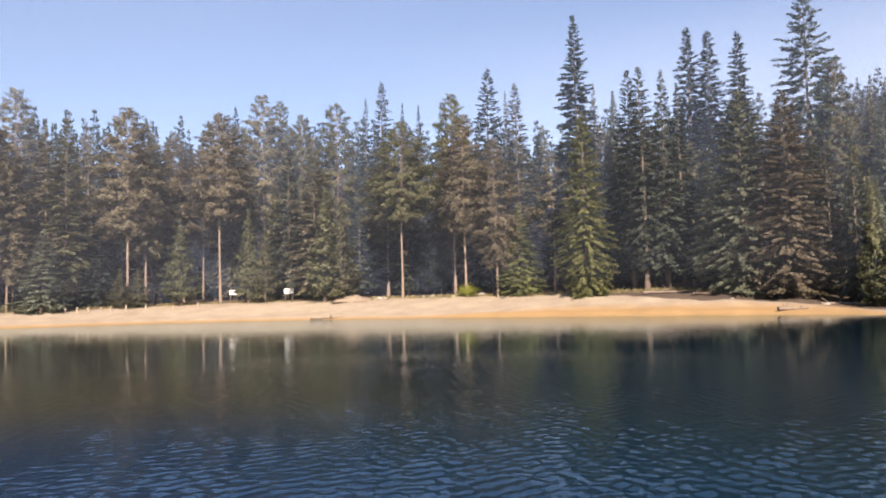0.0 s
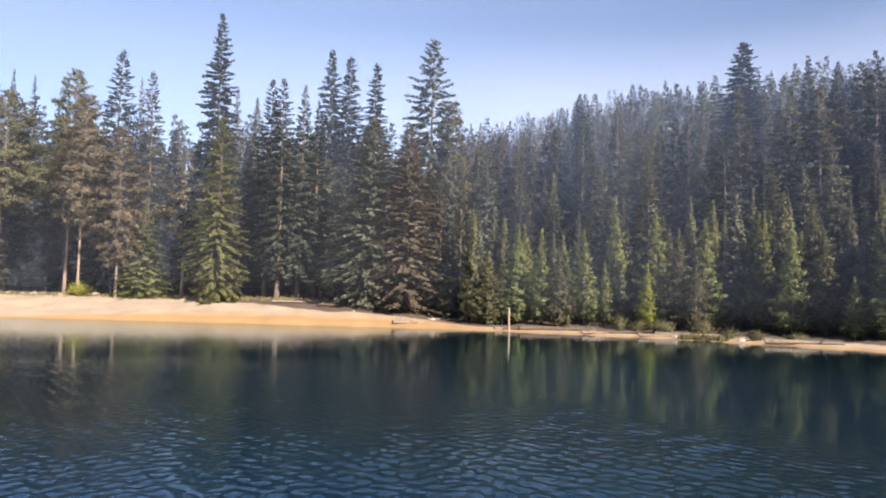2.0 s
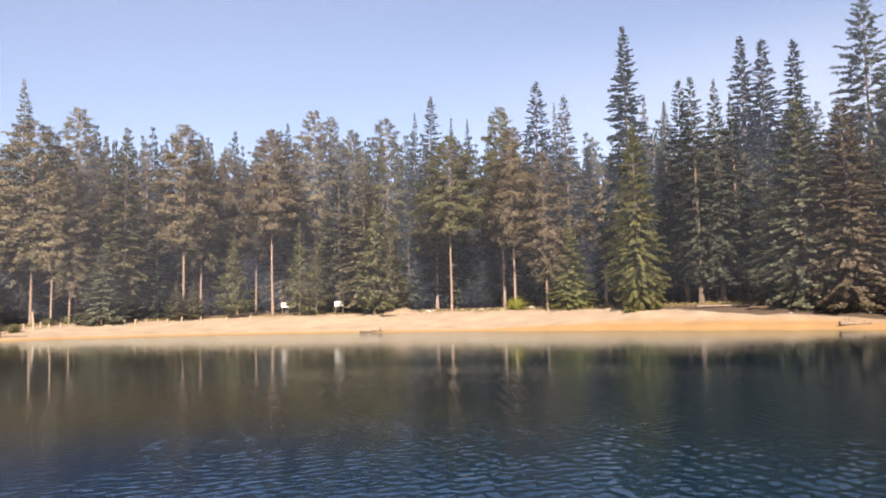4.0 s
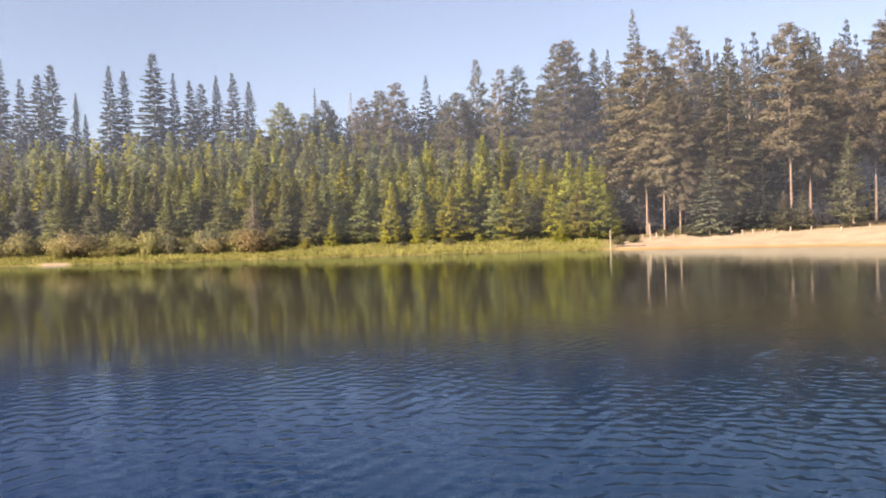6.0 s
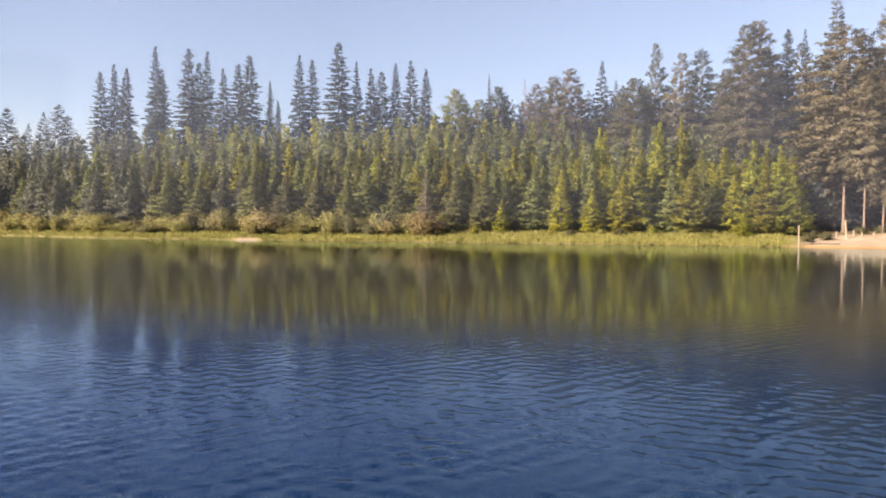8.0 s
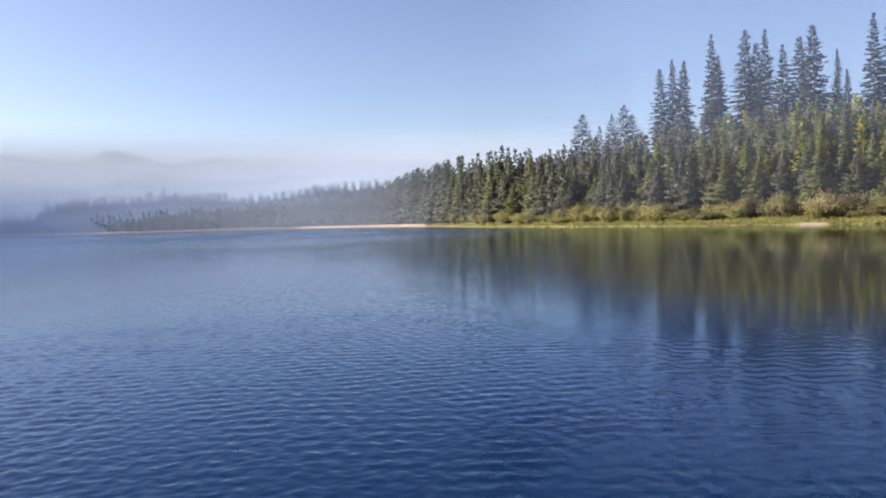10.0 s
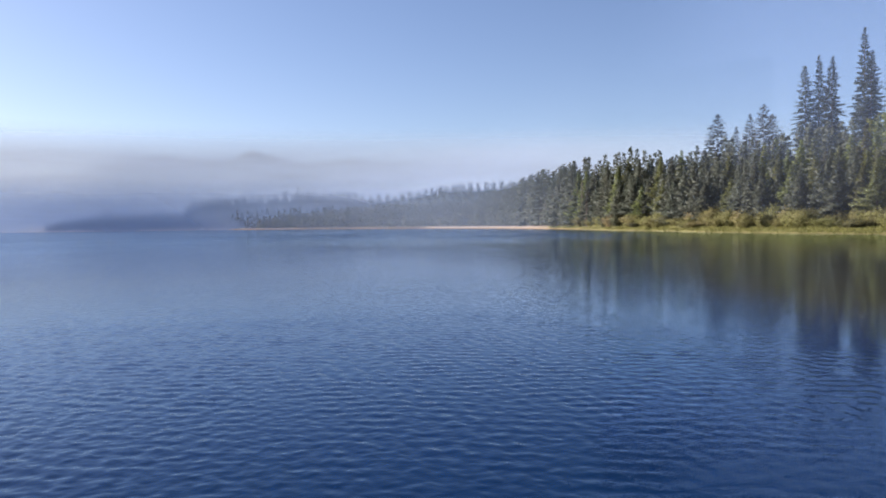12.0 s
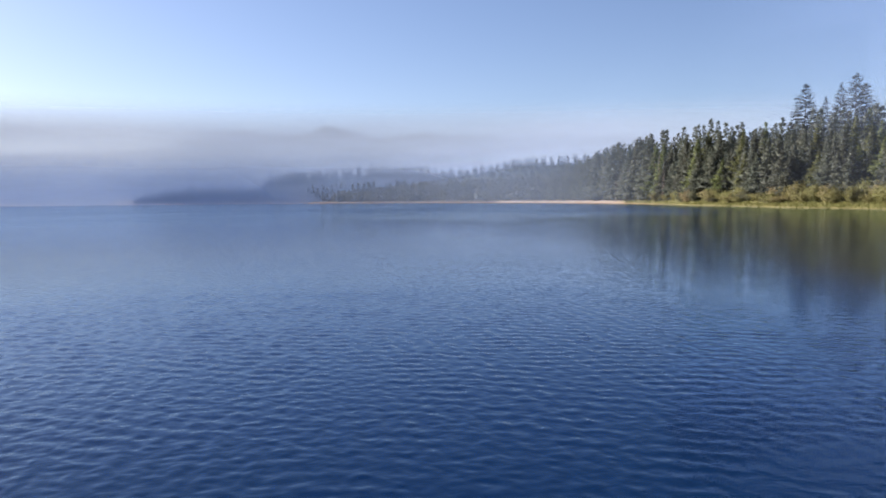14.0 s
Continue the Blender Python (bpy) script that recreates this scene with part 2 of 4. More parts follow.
def height(az, d):
    """Height of the ground above the lake."""
    az, d = np.asarray(az, float), np.asarray(d, float)
    s = d - shore(az)
    beach = smooth(-31, -20, az) * (1 - smooth(25, 38, az))
    left = smooth(25, 38, az)
    right = 1 - smooth(-31, -20, az)
    under = np.where(s < 0, s * 0.11, 0)
    zb = 0.35 * smooth(0, 2.5, s) + 1.95 * (1 - 0.22 * smooth(14, 28, az)) * smooth(1, 17, s) + 0.03 * np.maximum(s - 16, 0)
    zl = 0.25 * smooth(0, 1.5, s) + 1.1 * smooth(2, 16, s) + 0.025 * np.clip(s - 14, 0, 200)
    zr = 0.12 * smooth(0, 1.5, s) + 0.4 * smooth(2, 10, s) + 0.04 * np.maximum(s - 9, 0)
    hill = (1 - smooth(-42, -15, az)) * smooth(-76, -63, az) * (0.29 + 0.07 * smooth(-48, -34, az)) * np.maximum(s - 22, 0) * (1 - 0.2 * smooth(100, 260, s))
    flat = smooth(134, 141, az)
    zl = zl * (1 - 0.8 * flat)
    far = np.where(s > 0, 1, 0) * smooth(98, 106, az) * (1 - flat) * np.maximum(s - 30, 0) * 0.03
    z = np.where(s < 0, np.maximum(under, -9), beach * zb + left * zl + right * zr + np.minimum(hill, 95) + np.minimum(far, 22))
    return z


def place(az, d, z=None):
    """A point of the ground in the direction az, d metres off."""
    a = radians(az)
    return Vector((-math.sin(a) * d, math.cos(a) * d, float(height(az, d)) if z is None else z))


def mesh_from(name, verts, faces, mat=None, flat=True):
    me = bpy.data.meshes.new(name)
    me.from_pydata(np.asarray(verts, float).tolist(), [], np.asarray(faces).tolist() if isinstance(faces, np.ndarray) else faces)
    if mat:
        me.materials.append(mat)
    if not flat:
        me.polygons.foreach_set("use_smooth", [True] * len(me.polygons))
    me.update()
    return me


def rounded(v, f, middle, lift=0.45, k=0.62):
    """Turns loose sprays (three vertices each) outwards from the stem, so that a crown is lit as one rounded mass. Returns vertices, faces and normals."""
    v = np.asarray(v, float)
    t = v.reshape(-1, 3, 3)
    out = t.mean(1) - np.asarray(middle, float)
    out[:, 2] = 0
    out /= np.linalg.norm(out, axis=1, keepdims=True) + 1e-6
    out[:, 2] = lift
    out /= np.linalg.norm(out, axis=1, keepdims=True)
    fn = np.cross(t[:, 1] - t[:, 0], t[:, 2] - t[:, 0])
    fn /= np.linalg.norm(fn, axis=1, keepdims=True) + 1e-9
    back = (fn * out).sum(1) < 0
    t = np.where(back[:, None, None], t[:, [0, 2, 1]], t)
    fn = np.where(back[:, None], -fn, fn)
    nor = k * out + (1 - k) * fn
    nor /= np.linalg.norm(nor, axis=1, keepdims=True)
    return t.reshape(-1, 3), f, np.repeat(nor, 3, 0)


def foliage_mesh(name, v, f, nor, mat):
    me = mesh_from(name, v, f, mat, flat=False)
    me.normals_split_custom_set_from_vertices(nor.tolist())
    return me


def colour_layer(me, name, rgb):
    at = me.color_attributes.new(name, "FLOAT_COLOR", "POINT")
    at.data.foreach_set("color", np.concatenate([rgb, np.ones((len(rgb), 1))], 1).astype(np.float32).ravel())


def part(name, bm, mat, parent, label=""):
    """Links a bmesh or a mesh as one object under a thing or a part."""
    me = bm
    if isinstance(bm, bmesh.types.BMesh):
        me = bpy.data.meshes.new(name)
        bm.to_mesh(me)
        bm.free()
        me.materials.append(mat)
    ob = new(name, me)
    ob.parent = parent
    if label:
        tagged(ob, label)
    return ob


def polar_grid(az, rows):
    """Vertices and quads of a grid; rows: distances for each azimuth, shape (n rows, n az)."""
    n, k = rows.shape
    a = np.radians(az)[None, :]
    x, y = -np.sin(a) * rows, np.cos(a) * rows
    i = np.arange(n - 1)[:, None] * k + np.arange(k - 1)[None, :]
    f = np.stack([i, i + k, i + k + 1, i + 1], -1).reshape(-1, 4)
    return x, y, f


GRID_AZ = np.concatenate([np.arange(-180, -70, 5.0), np.arange(-70, -60, 1.0), np.arange(-60, 120, 0.4), np.arange(120, 180.1, 3.0)])
S_STEPS = np.concatenate([np.array([-40, -20, -12, -8]), np.arange(-6, 0, 0.6), np.arange(0, 24, 0.7), np.array([25, 28, 32, 38, 46, 60, 80, 110, 150, 200, 260, 350, 500, 800, 1300, 2200, 3600])])


def build_ground():
    sh = shore(GRID_AZ)
    rows = np.maximum(sh[None, :] + S_STEPS[:, None], 2.0)
    rows = np.concatenate([np.full((1, len(sh)), 0.5), rows])
    x, y, f = polar_grid(GRID_AZ, rows)
    s = rows - sh[None, :]
    az = np.broadcast_to(GRID_AZ, rows.shape)
    z = height(az, rows)
    rough = np.array([noise.noise((px * 0.35, py * 0.35, 0)) + 0.5 * noise.noise((px * 1.1, py * 1.1, 3)) for px, py in zip(x.ravel(), y.ravel())]).reshape(x.shape)
    z = z + rough * 0.12 * smooth(1.5, 6, s) * (1 + 2 * smooth(30, 80, s))
    beach = smooth(-31, -22, az) * (1 - smooth(32, 36, az))
    edge = 15 - 7 * (1 - smooth(-21, -7, az)) + 3 * smooth(3, 7, az) * (1 - smooth(7, 10, az))
    duff = np.where(s > 0, beach * smooth(edge - 1.5, edge + 1.5, s) + (1 - beach) * (1 - smooth(30, 35, az)) * smooth(3.5, 6.5, s), 0)
    grass = smooth(33, 37, az) * (1 - smooth(100, 106, az)) * smooth(-0.9, 0.1, s) * (1 - smooth(16, 22, s))
    spot = np.exp(-((az - 75.4) / 0.9) ** 2) * (1 - smooth(1.5, 3.2, s))
    grass = grass * (1 - spot)
    duff = np.maximum(duff, smooth(33, 37, az) * (1 - smooth(100, 106, az)) * smooth(15, 20, s))
    duff = np.maximum(duff, smooth(100, 106, az) * smooth(10, 15, s))
    # past az 134 to 138 pale sand tone stands in for mist on far ground
    duff = np.maximum(duff, smooth(111, 114, az) * smooth(-0.5, 0.5, s)) * (1 - smooth(134, 138, az))
    rim = 1.7 + 6.6 * (1 - smooth(-12, 3, az)) * smooth(-33, -27, az)
    silt = 0.5 * smooth(rim, rim * 0.4, s) * (1 - 0.8 * smooth(34, 37, az) * (1 - smooth(99, 103, az))) + 0.5 * smooth(0.1, -0.9, s)
    me = mesh_from("ground", np.stack([x, y, z], -1).reshape(-1, 3), f, GROUND, flat=False)
    colour_layer(me, "cover", np.stack([duff, grass, silt], -1).reshape(-1, 3))
    # mask of the painted darkening with depth
    colour_layer(me, "depth_dark", np.repeat(smooth(-4, -9, s).reshape(-1, 1), 3, 1))
    tagged(new("ground", me), "pale sand beach, brown forest floor and grassy lake shore", "ground", kind="structure")


WATER_AZ = np.concatenate([np.arange(-180, -68, 4.0), np.arange(-68, 152, 0.21), np.arange(152, 180.1, 4.0)])


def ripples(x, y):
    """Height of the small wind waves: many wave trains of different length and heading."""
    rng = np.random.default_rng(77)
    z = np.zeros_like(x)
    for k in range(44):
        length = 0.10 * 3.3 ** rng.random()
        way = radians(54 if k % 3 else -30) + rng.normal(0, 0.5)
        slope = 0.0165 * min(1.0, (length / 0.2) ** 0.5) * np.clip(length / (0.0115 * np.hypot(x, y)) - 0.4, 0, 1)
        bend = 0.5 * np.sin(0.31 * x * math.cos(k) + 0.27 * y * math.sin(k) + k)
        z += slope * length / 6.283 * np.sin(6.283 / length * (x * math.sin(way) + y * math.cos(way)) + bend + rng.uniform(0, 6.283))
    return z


def build_water():
    sh = shore(WATER_AZ)
    near = np.concatenate([[0.001, 2.0, 3.6], 4.2 * 1.0047 ** np.arange(286), 16.1 * 1.0072 ** np.arange(92)])
    frac = np.array([0.06, 0.12, 0.18, 0.25, 0.32, 0.4, 0.5, 0.62, 0.75, 0.88])
    rows = np.concatenate([np.repeat(near[:, None], len(sh), 1), 31.5 + frac[:, None] * (sh - 59)[None, :], sh[None, :] + np.array([-26, -20, -14, -10, -8, -6.5, -5.5, -4.5, -3.5, -2.5, -1.8, -1.2, -0.7, -0.3, 0.1, 1.2])[:, None]])
    rows = np.sort(rows, axis=0)
    x, y, f = polar_grid(WATER_AZ, rows)
    s = rows - sh[None, :]
    ring = np.broadcast_to(WATER_AZ, rows.shape)
    deep = smooth(-0.1, -1.4 - 5 * smooth(-10, 8, ring) * (1 - smooth(84, 100, ring)) - 2.0 * smooth(2, -8, ring) * smooth(-36, -28, ring), s)
    # wind waves round the boat; reach and strength by azimuth fit the camera's view
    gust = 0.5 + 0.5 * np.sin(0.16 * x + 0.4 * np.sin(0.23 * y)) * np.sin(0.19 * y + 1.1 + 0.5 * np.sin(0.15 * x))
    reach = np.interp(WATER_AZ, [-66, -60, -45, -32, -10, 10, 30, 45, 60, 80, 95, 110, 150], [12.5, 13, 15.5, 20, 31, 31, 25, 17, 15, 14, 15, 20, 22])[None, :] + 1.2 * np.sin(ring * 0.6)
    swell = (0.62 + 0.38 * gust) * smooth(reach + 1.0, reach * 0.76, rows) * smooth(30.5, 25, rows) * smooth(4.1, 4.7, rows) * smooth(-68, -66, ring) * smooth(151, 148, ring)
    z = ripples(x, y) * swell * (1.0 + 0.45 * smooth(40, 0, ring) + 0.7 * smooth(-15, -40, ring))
    beach_side = smooth(30, 6, ring)
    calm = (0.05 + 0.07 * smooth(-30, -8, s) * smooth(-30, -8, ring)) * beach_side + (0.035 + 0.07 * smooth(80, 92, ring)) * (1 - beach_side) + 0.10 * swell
    open_lake = smooth(90, 104, ring)
    calm = np.maximum(calm, open_lake * (0.16 * smooth(45, 20, rows) + 0.8 * smooth(62, 110, rows) * smooth(-5, -40, s)))
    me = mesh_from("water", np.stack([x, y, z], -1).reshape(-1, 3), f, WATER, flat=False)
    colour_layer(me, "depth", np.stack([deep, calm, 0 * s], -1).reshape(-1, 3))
    # reflections put into body tone: sky blue west, teal off the beach, olive-brown shoreward
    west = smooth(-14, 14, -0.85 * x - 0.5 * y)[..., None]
    open_tone = np.array([0.0006, 0.016, 0.026]) * (1 - west) + np.array([0.0002, 0.011, 0.056]) * west
    olive_side = (smooth(-10, 24, ring) * (1 - smooth(135, 178, ring)))[..., None]
    bank_tone = np.array([0.004, 0.0135, 0.020]) * (1 - olive_side) + np.array([0.038, 0.033, 0.013]) * olive_side
    shoreward = (smooth(0.10, 0.19, rows / sh[None, :]) * (1 - smooth(86, 100, ring)))[..., None]
    colour_layer(me, "reflected_tone", (open_tone * (1 - shoreward) + bank_tone * shoreward).reshape(-1, 3))
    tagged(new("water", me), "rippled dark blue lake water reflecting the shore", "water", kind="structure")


build_ground()
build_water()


# ---- trees ----
def blades(rng, base, way, length, width):
    """Small leaf sprays: a ragged triangle each. Returns vertices and faces."""
    n = len(base)
    way = way / np.linalg.norm(way, axis=1, keepdims=True)
    side = np.cross(way, rng.normal(size=(n, 3)) + np.array([0, 0, 1.0]))
    side /= np.linalg.norm(side, axis=1, keepdims=True) + 1e-9
    L, w = length[:, None], width[:, None]
    v = np.stack([base - side * w * 0.3, base + way * L * 0.55 + side * w * 0.7, base + way * L - side * w * 0.15], 1).reshape(-1, 3)
    return v, np.arange(3 * n).reshape(-1, 3)


def tube(path, radii, sides=7):
    """A tapered round stem along a path."""
    path, v, f = np.asarray(path, float), [], []
    for i, (p, r) in enumerate(zip(path, radii)):
        t = path[min(i + 1, len(path) - 1)] - path[max(i - 1, 0)]
        t = t / (np.linalg.norm(t) + 1e-9)
        u = np.cross(t, [0.31, 0.95, 0.05])
        u /= np.linalg.norm(u) + 1e-9
        w = np.cross(t, u)
        for k in range(sides):
            a = 2 * math.pi * k / sides
            v.append(p + r * (u * math.cos(a) + w * math.sin(a)))
    for i in range(len(path) - 1):
        for k in range(sides):
            a, b, c, e = i * sides + k, i * sides + (k + 1) % sides, (i + 1) * sides + (k + 1) % sides, (i + 1) * sides + k
            f += [[a, b, c], [a, c, e]]
    return np.array(v), np.array(f)


def join(pieces):
    v, f, k = [], [], 0
    for a, b in pieces:
        v.append(a)
        f.append(np.asarray(b) + k)
        k += len(a)
    return np.concatenate(v), np.concatenate(f)


PROFILES = {
    "cone": lambda q: (1 - q) ** 0.8 * min(1.0, 0.55 + q * 5),
    "spire": lambda q: (1 - q) ** 0.66 * min(1.0, 0.7 + q * 4),
    "column": lambda q: (1 - q) ** 0.55 * min(1.0, 0.45 + q * 3.2),
    "pine": lambda q: (0.45 + 0.55 * min(1.0, q * 3.3)) * (1 - max(0.0, q - 0.3) / 0.7) ** 0.6 + 0.08,
    "young": lambda q: (1 - q) ** 0.85 * min(1.0, 0.6 + q * 2.5),
}


def conifer(seed, h, r, bare, count, profile, pitch=(-10, 35), droop=0.25, per_m=9, leaf=(0.45, 0.16), tuft=0.0, tiers=0.0, ragged=0.25, lean=0.0, stubs=0, limb=True, trunk_r=None):
    """Trunk mesh and crown mesh of one conifer. bare: clear part of the stem; tuft: 0 flat sprays along the branch, 1 brushes at its end."""
    rng = np.random.default_rng(seed)
    tr = trunk_r or h * 0.0095 + 0.03
    zs = np.linspace(0, 1, 9)
    bend = np.cumsum(rng.normal(0, 0.012 * h * 0.12, (9, 2)), 0) + np.outer(zs ** 1.5, [lean * h, 0])
    axis = np.column_stack([bend - bend[0], zs * h])
    stem = tube(axis, tr * (1 - zs * 0.97) * np.where(zs < 0.02, 1.35, 1))
    wood, crown = [stem], []
    at = lambda z: np.array([np.interp(z, axis[:, 2], axis[:, 0]), np.interp(z, axis[:, 2], axis[:, 1]), z])
    lump = rng.uniform(0.62, 1.12, 24)
    for i in range(count):
        q = ((i + rng.random()) / count) ** 1.12
        z = h * (bare + (1 - bare) * q)
        if tiers:
            z = round(z / tiers) * tiers + rng.normal(0, tiers * 0.24)
        z = min(max(z, h * bare), h * 0.995)
        q = max(0.0, (z / h - bare) / (1 - bare))
        a = i * 2.39996 + rng.normal(0, 0.35)
        gap = lump[int(q * 7.99) * 3 + int((a % 6.2832) / 2.0944) % 3]
        L = max(0.12, r * PROFILES[profile](q) * rng.uniform(1 - ragged * 1.4, 1 + ragged * 0.55) * (1 - ragged + ragged * gap * 1.15))
        p = radians(pitch[0] + (pitch[1] - pitch[0]) * q ** 1.6 + rng.normal(0, 6 + 14 * tuft))
        out = np.array([math.cos(a), math.sin(a), 0])
        o = at(z)
        m = max(4, int(L * per_m * rng.uniform(0.8, 1.2)))
        t = rng.uniform(0.12 + 0.42 * tuft, 1.0, m) ** 0.75

        def along(u):
            return o + np.outer(u, out) * L * math.cos(p) + np.outer(L * (u * math.sin(p) - droop * u * u + droop * 0.45 * u ** 3), [0, 0, 1])

        base = along(t) + rng.normal(0, 0.13 * tuft * L ** 0.5, (m, 3))
        side = np.cross(out, [0, 0, 1])
        sgn = rng.choice([-1.0, 1.0], m)
        flat = out * 0.75 + np.outer(sgn * rng.uniform(0.3, 1.0, m), side) + np.outer(rng.normal(-0.18, 0.3, m), [0, 0, 1])
        brush = rng.normal(size=(m, 3)) * 0.8 + out * 0.5 + np.array([0, 0, 0.45 if tuft else 0])
        way = flat * (1 - tuft) + brush * tuft
        ll = leaf[0] * rng.uniform(0.65, 1.3, m) * (1.15 - 0.45 * t) * (0.26 + 0.74 * (1 - q))
        crown.append(blades(rng, base, way, ll, leaf[1] * rng.uniform(0.7, 1.3, m)))
        if limb and L > 0.8 and i % 2 == 0:
            u = np.array([0.0, 0.5, 0.9])
            wood.append(tube(along(u), np.array([0.035, 0.02, 0.008]) * (0.5 + L / 4), 3))
    # the leader
    tb = at(h * 0.975) + np.zeros((10, 3))
    crown.append(blades(rng, tb + np.array([0, 0, 1]) * rng.uniform(-0.05, 0.01, 10)[:, None] * h * 0.5, rng.normal(size=(10, 3)) * 0.25 + np.array([0, 0, 1.0]), np.full(10, min(leaf[0] * 0.9, 0.55)), np.full(10, min(leaf[1] * 0.5, 0.1))))
    for _ in range(stubs):
        z = h * rng.uniform(0.12, max(bare, 0.3))
        a = rng.uniform(0, 6.28)
        w = np.array([math.cos(a), math.sin(a), rng.uniform(-0.5, 0.1)]) * rng.uniform(0.4, 1.4)
        wood.append(tube([at(z), at(z) + w * 0.6, at(z) + w], [0.04, 0.025, 0.008], 3))
    return join(wood), join(crown)


TREES = {}


def variety(kind, trunk_mat, specs):
    TREES[kind] = []
    for args in specs:
        wood, crown = conifer(**args)
        TREES[kind].append((args["h"], args["r"], mesh_from("trunk", *wood, trunk_mat, flat=False), foliage_mesh("crown", *rounded(*crown, (0, 0, 0)), FOLIAGE["olive"])))


variety("S", BARK, [dict(seed=k, h=26, r=3.0, bare=0.05 + 0.03 * (k % 3), count=380, profile="cone" if k % 2 else "column", pitch=(-20, 40), droop=0.24, per_m=30, leaf=(0.5, 0.19), tiers=0.5, ragged=0.25, stubs=6) for k in (11, 12, 13, 14)])
variety("T", BARK, [dict(seed=k, h=33, r=2.8, bare=0.10, count=580, profile="column" if k % 2 else "spire", pitch=(-28, 34), droop=0.18, per_m=31, leaf=(0.58, 0.24), tiers=0.72 * (k % 3 > 0), ragged=0.42, stubs=6) for k in (21, 22, 23, 24, 25, 26)])
variety("F", BARK, [dict(seed=k, h=20, r=3.6, bare=0.02, count=600, profile="column", pitch=(-16, 42), droop=0.28, per_m=36, leaf=(0.44, 0.17), tiers=0.5, ragged=0.34) for k in (31, 32, 33)])
variety("B", BARK, [dict(seed=k, h=12, r=2.4, bare=0.03, count=280, profile="cone", pitch=(-14, 42), droop=0.2, per_m=34, leaf=(0.4, 0.16), tiers=0.55, ragged=0.22) for k in (41, 42)])
variety("P", PALE_BARK, [dict(seed=k, h=27, r=3.6, bare=b, count=330, profile="pine", pitch=(-24, 42), droop=0.14, per_m=37, leaf=(0.46, 0.175), tuft=0.6, ragged=0.36, stubs=22, trunk_r=0.19) for k, b in ((51, 0.30), (52, 0.38), (53, 0.22), (54, 0.46), (55, 0.28))])
variety("Q", BARK, [dict(seed=62, h=33, r=3.6, bare=0.25, count=420, profile="pine", pitch=(-20, 35), droop=0.14, per_m=36, leaf=(0.5, 0.2), tuft=0.3, ragged=0.45, stubs=14, lean=0.015)])
variety("Y", BARK, [dict(seed=k, h=10, r=1.8, bare=0.05, count=210, profile="young", pitch=(16, 68), droop=-0.12, per_m=27, leaf=(0.46, 0.17), tuft=0.45, ragged=0.4, stubs=4) for k in (71, 72, 73, 74, 75)])
variety("D", DEADWOOD, [dict(seed=k, h=17, r=2.4, bare=0.08, count=230, profile="cone", pitch=(-25, 25), droop=0.3, per_m=12, leaf=(0.7, 0.1), ragged=0.5, stubs=20) for k in (81, 82)])
# plainer ones for the depth of the stand and of the wood
variety("s", BARK, [dict(seed=k, h=22, r=3.0, bare=0.06, count=290, profile="cone" if k % 2 else "column", pitch=(-18, 40), droop=0.22, per_m=24, leaf=(0.6, 0.24), tiers=0.6, ragged=0.24, limb=False) for k in (91, 92, 93, 100, 101)])
variety("p", PALE_BARK, [dict(seed=k, h=22, r=3.2, bare=b, count=150, profile="pine", pitch=(-20, 48), droop=0.1, per_m=11, leaf=(0.85, 0.36), tuft=0.45, ragged=0.5, stubs=10, limb=False) for k, b in ((94, 0.3), (95, 0.4))])
variety("y", BARK, [dict(seed=k, h=13, r=2.0, bare=0.03, count=230, profile="young", pitch=(14, 68), droop=-0.12, per_m=25, leaf=(0.55, 0.22), tuft=0.5, ragged=0.36, limb=False) for k in (96, 97, 98, 99, 102, 103)])

TREE_WORDS = {
    "S": ("spruce_tree", "dense tiered spruce", "tree"), "T": ("fir_tree", "narrow ragged fir", "tree"),
    "F": ("fir_tree", "full fir with ground-sweeping branches", "tree"), "B": ("spruce_tree", "short broad layered spruce", "tree"),
    "P": ("pine_tree", "open-crowned pine", "tree"), "Q": ("pine_tree", "old pine with uneven top", "tree"),
    "Y": ("young_pine_tree", "bushy young pine", "tree"), "D": ("dead_tree", "dead bare-twigged conifer", "tree"),
}
COLOUR_WORDS = {"dark": "dark green", "grey": "grey-green", "greyb": "grey-brown", "pale": "pale green", "blue": "blue-grey", "green": "fresh green", "olive": "olive green", "brown": "brownish green", "yellow": "yellow-green", "bright": "bright yellow", "dead": "grey-brown"}
tree_rng = random.Random(5)


def plant(kind, colour, az, s, h, r, where, group):
    """One tree: trunk and crown under an empty at its foot; s metres behind the waterline."""
    h0, r0, trunk, crown = tree_rng.choice(TREES[kind])
    name, words, cat = TREE_WORDS[kind.upper()]
    e = new(name)
    e.empty_display_size = 0.5
    d = float(shore(az)) + s
    wide = {"T": 1.52, "S": 1.34}.get(kind, 1.27) * r / r0
    e.matrix_world = Matrix.LocRotScale(place(az, d) - Vector((0, 0, 0.12)), Euler((0, 0, tree_rng.uniform(0, 6.28))), (wide, wide, h / h0))
    tagged(e, COLOUR_WORDS[colour] + " " + words + " " + where, cat, group)
    stem = part("trunk", trunk, None, e)
    stem.scale = (h / h0 / wide, h / h0 / wide, 1)
    c = part("crown", crown, None, e)
    c.material_slots[0].link = "OBJECT"
    c.material_slots[0].material = FOLIAGE[colour]
    return e


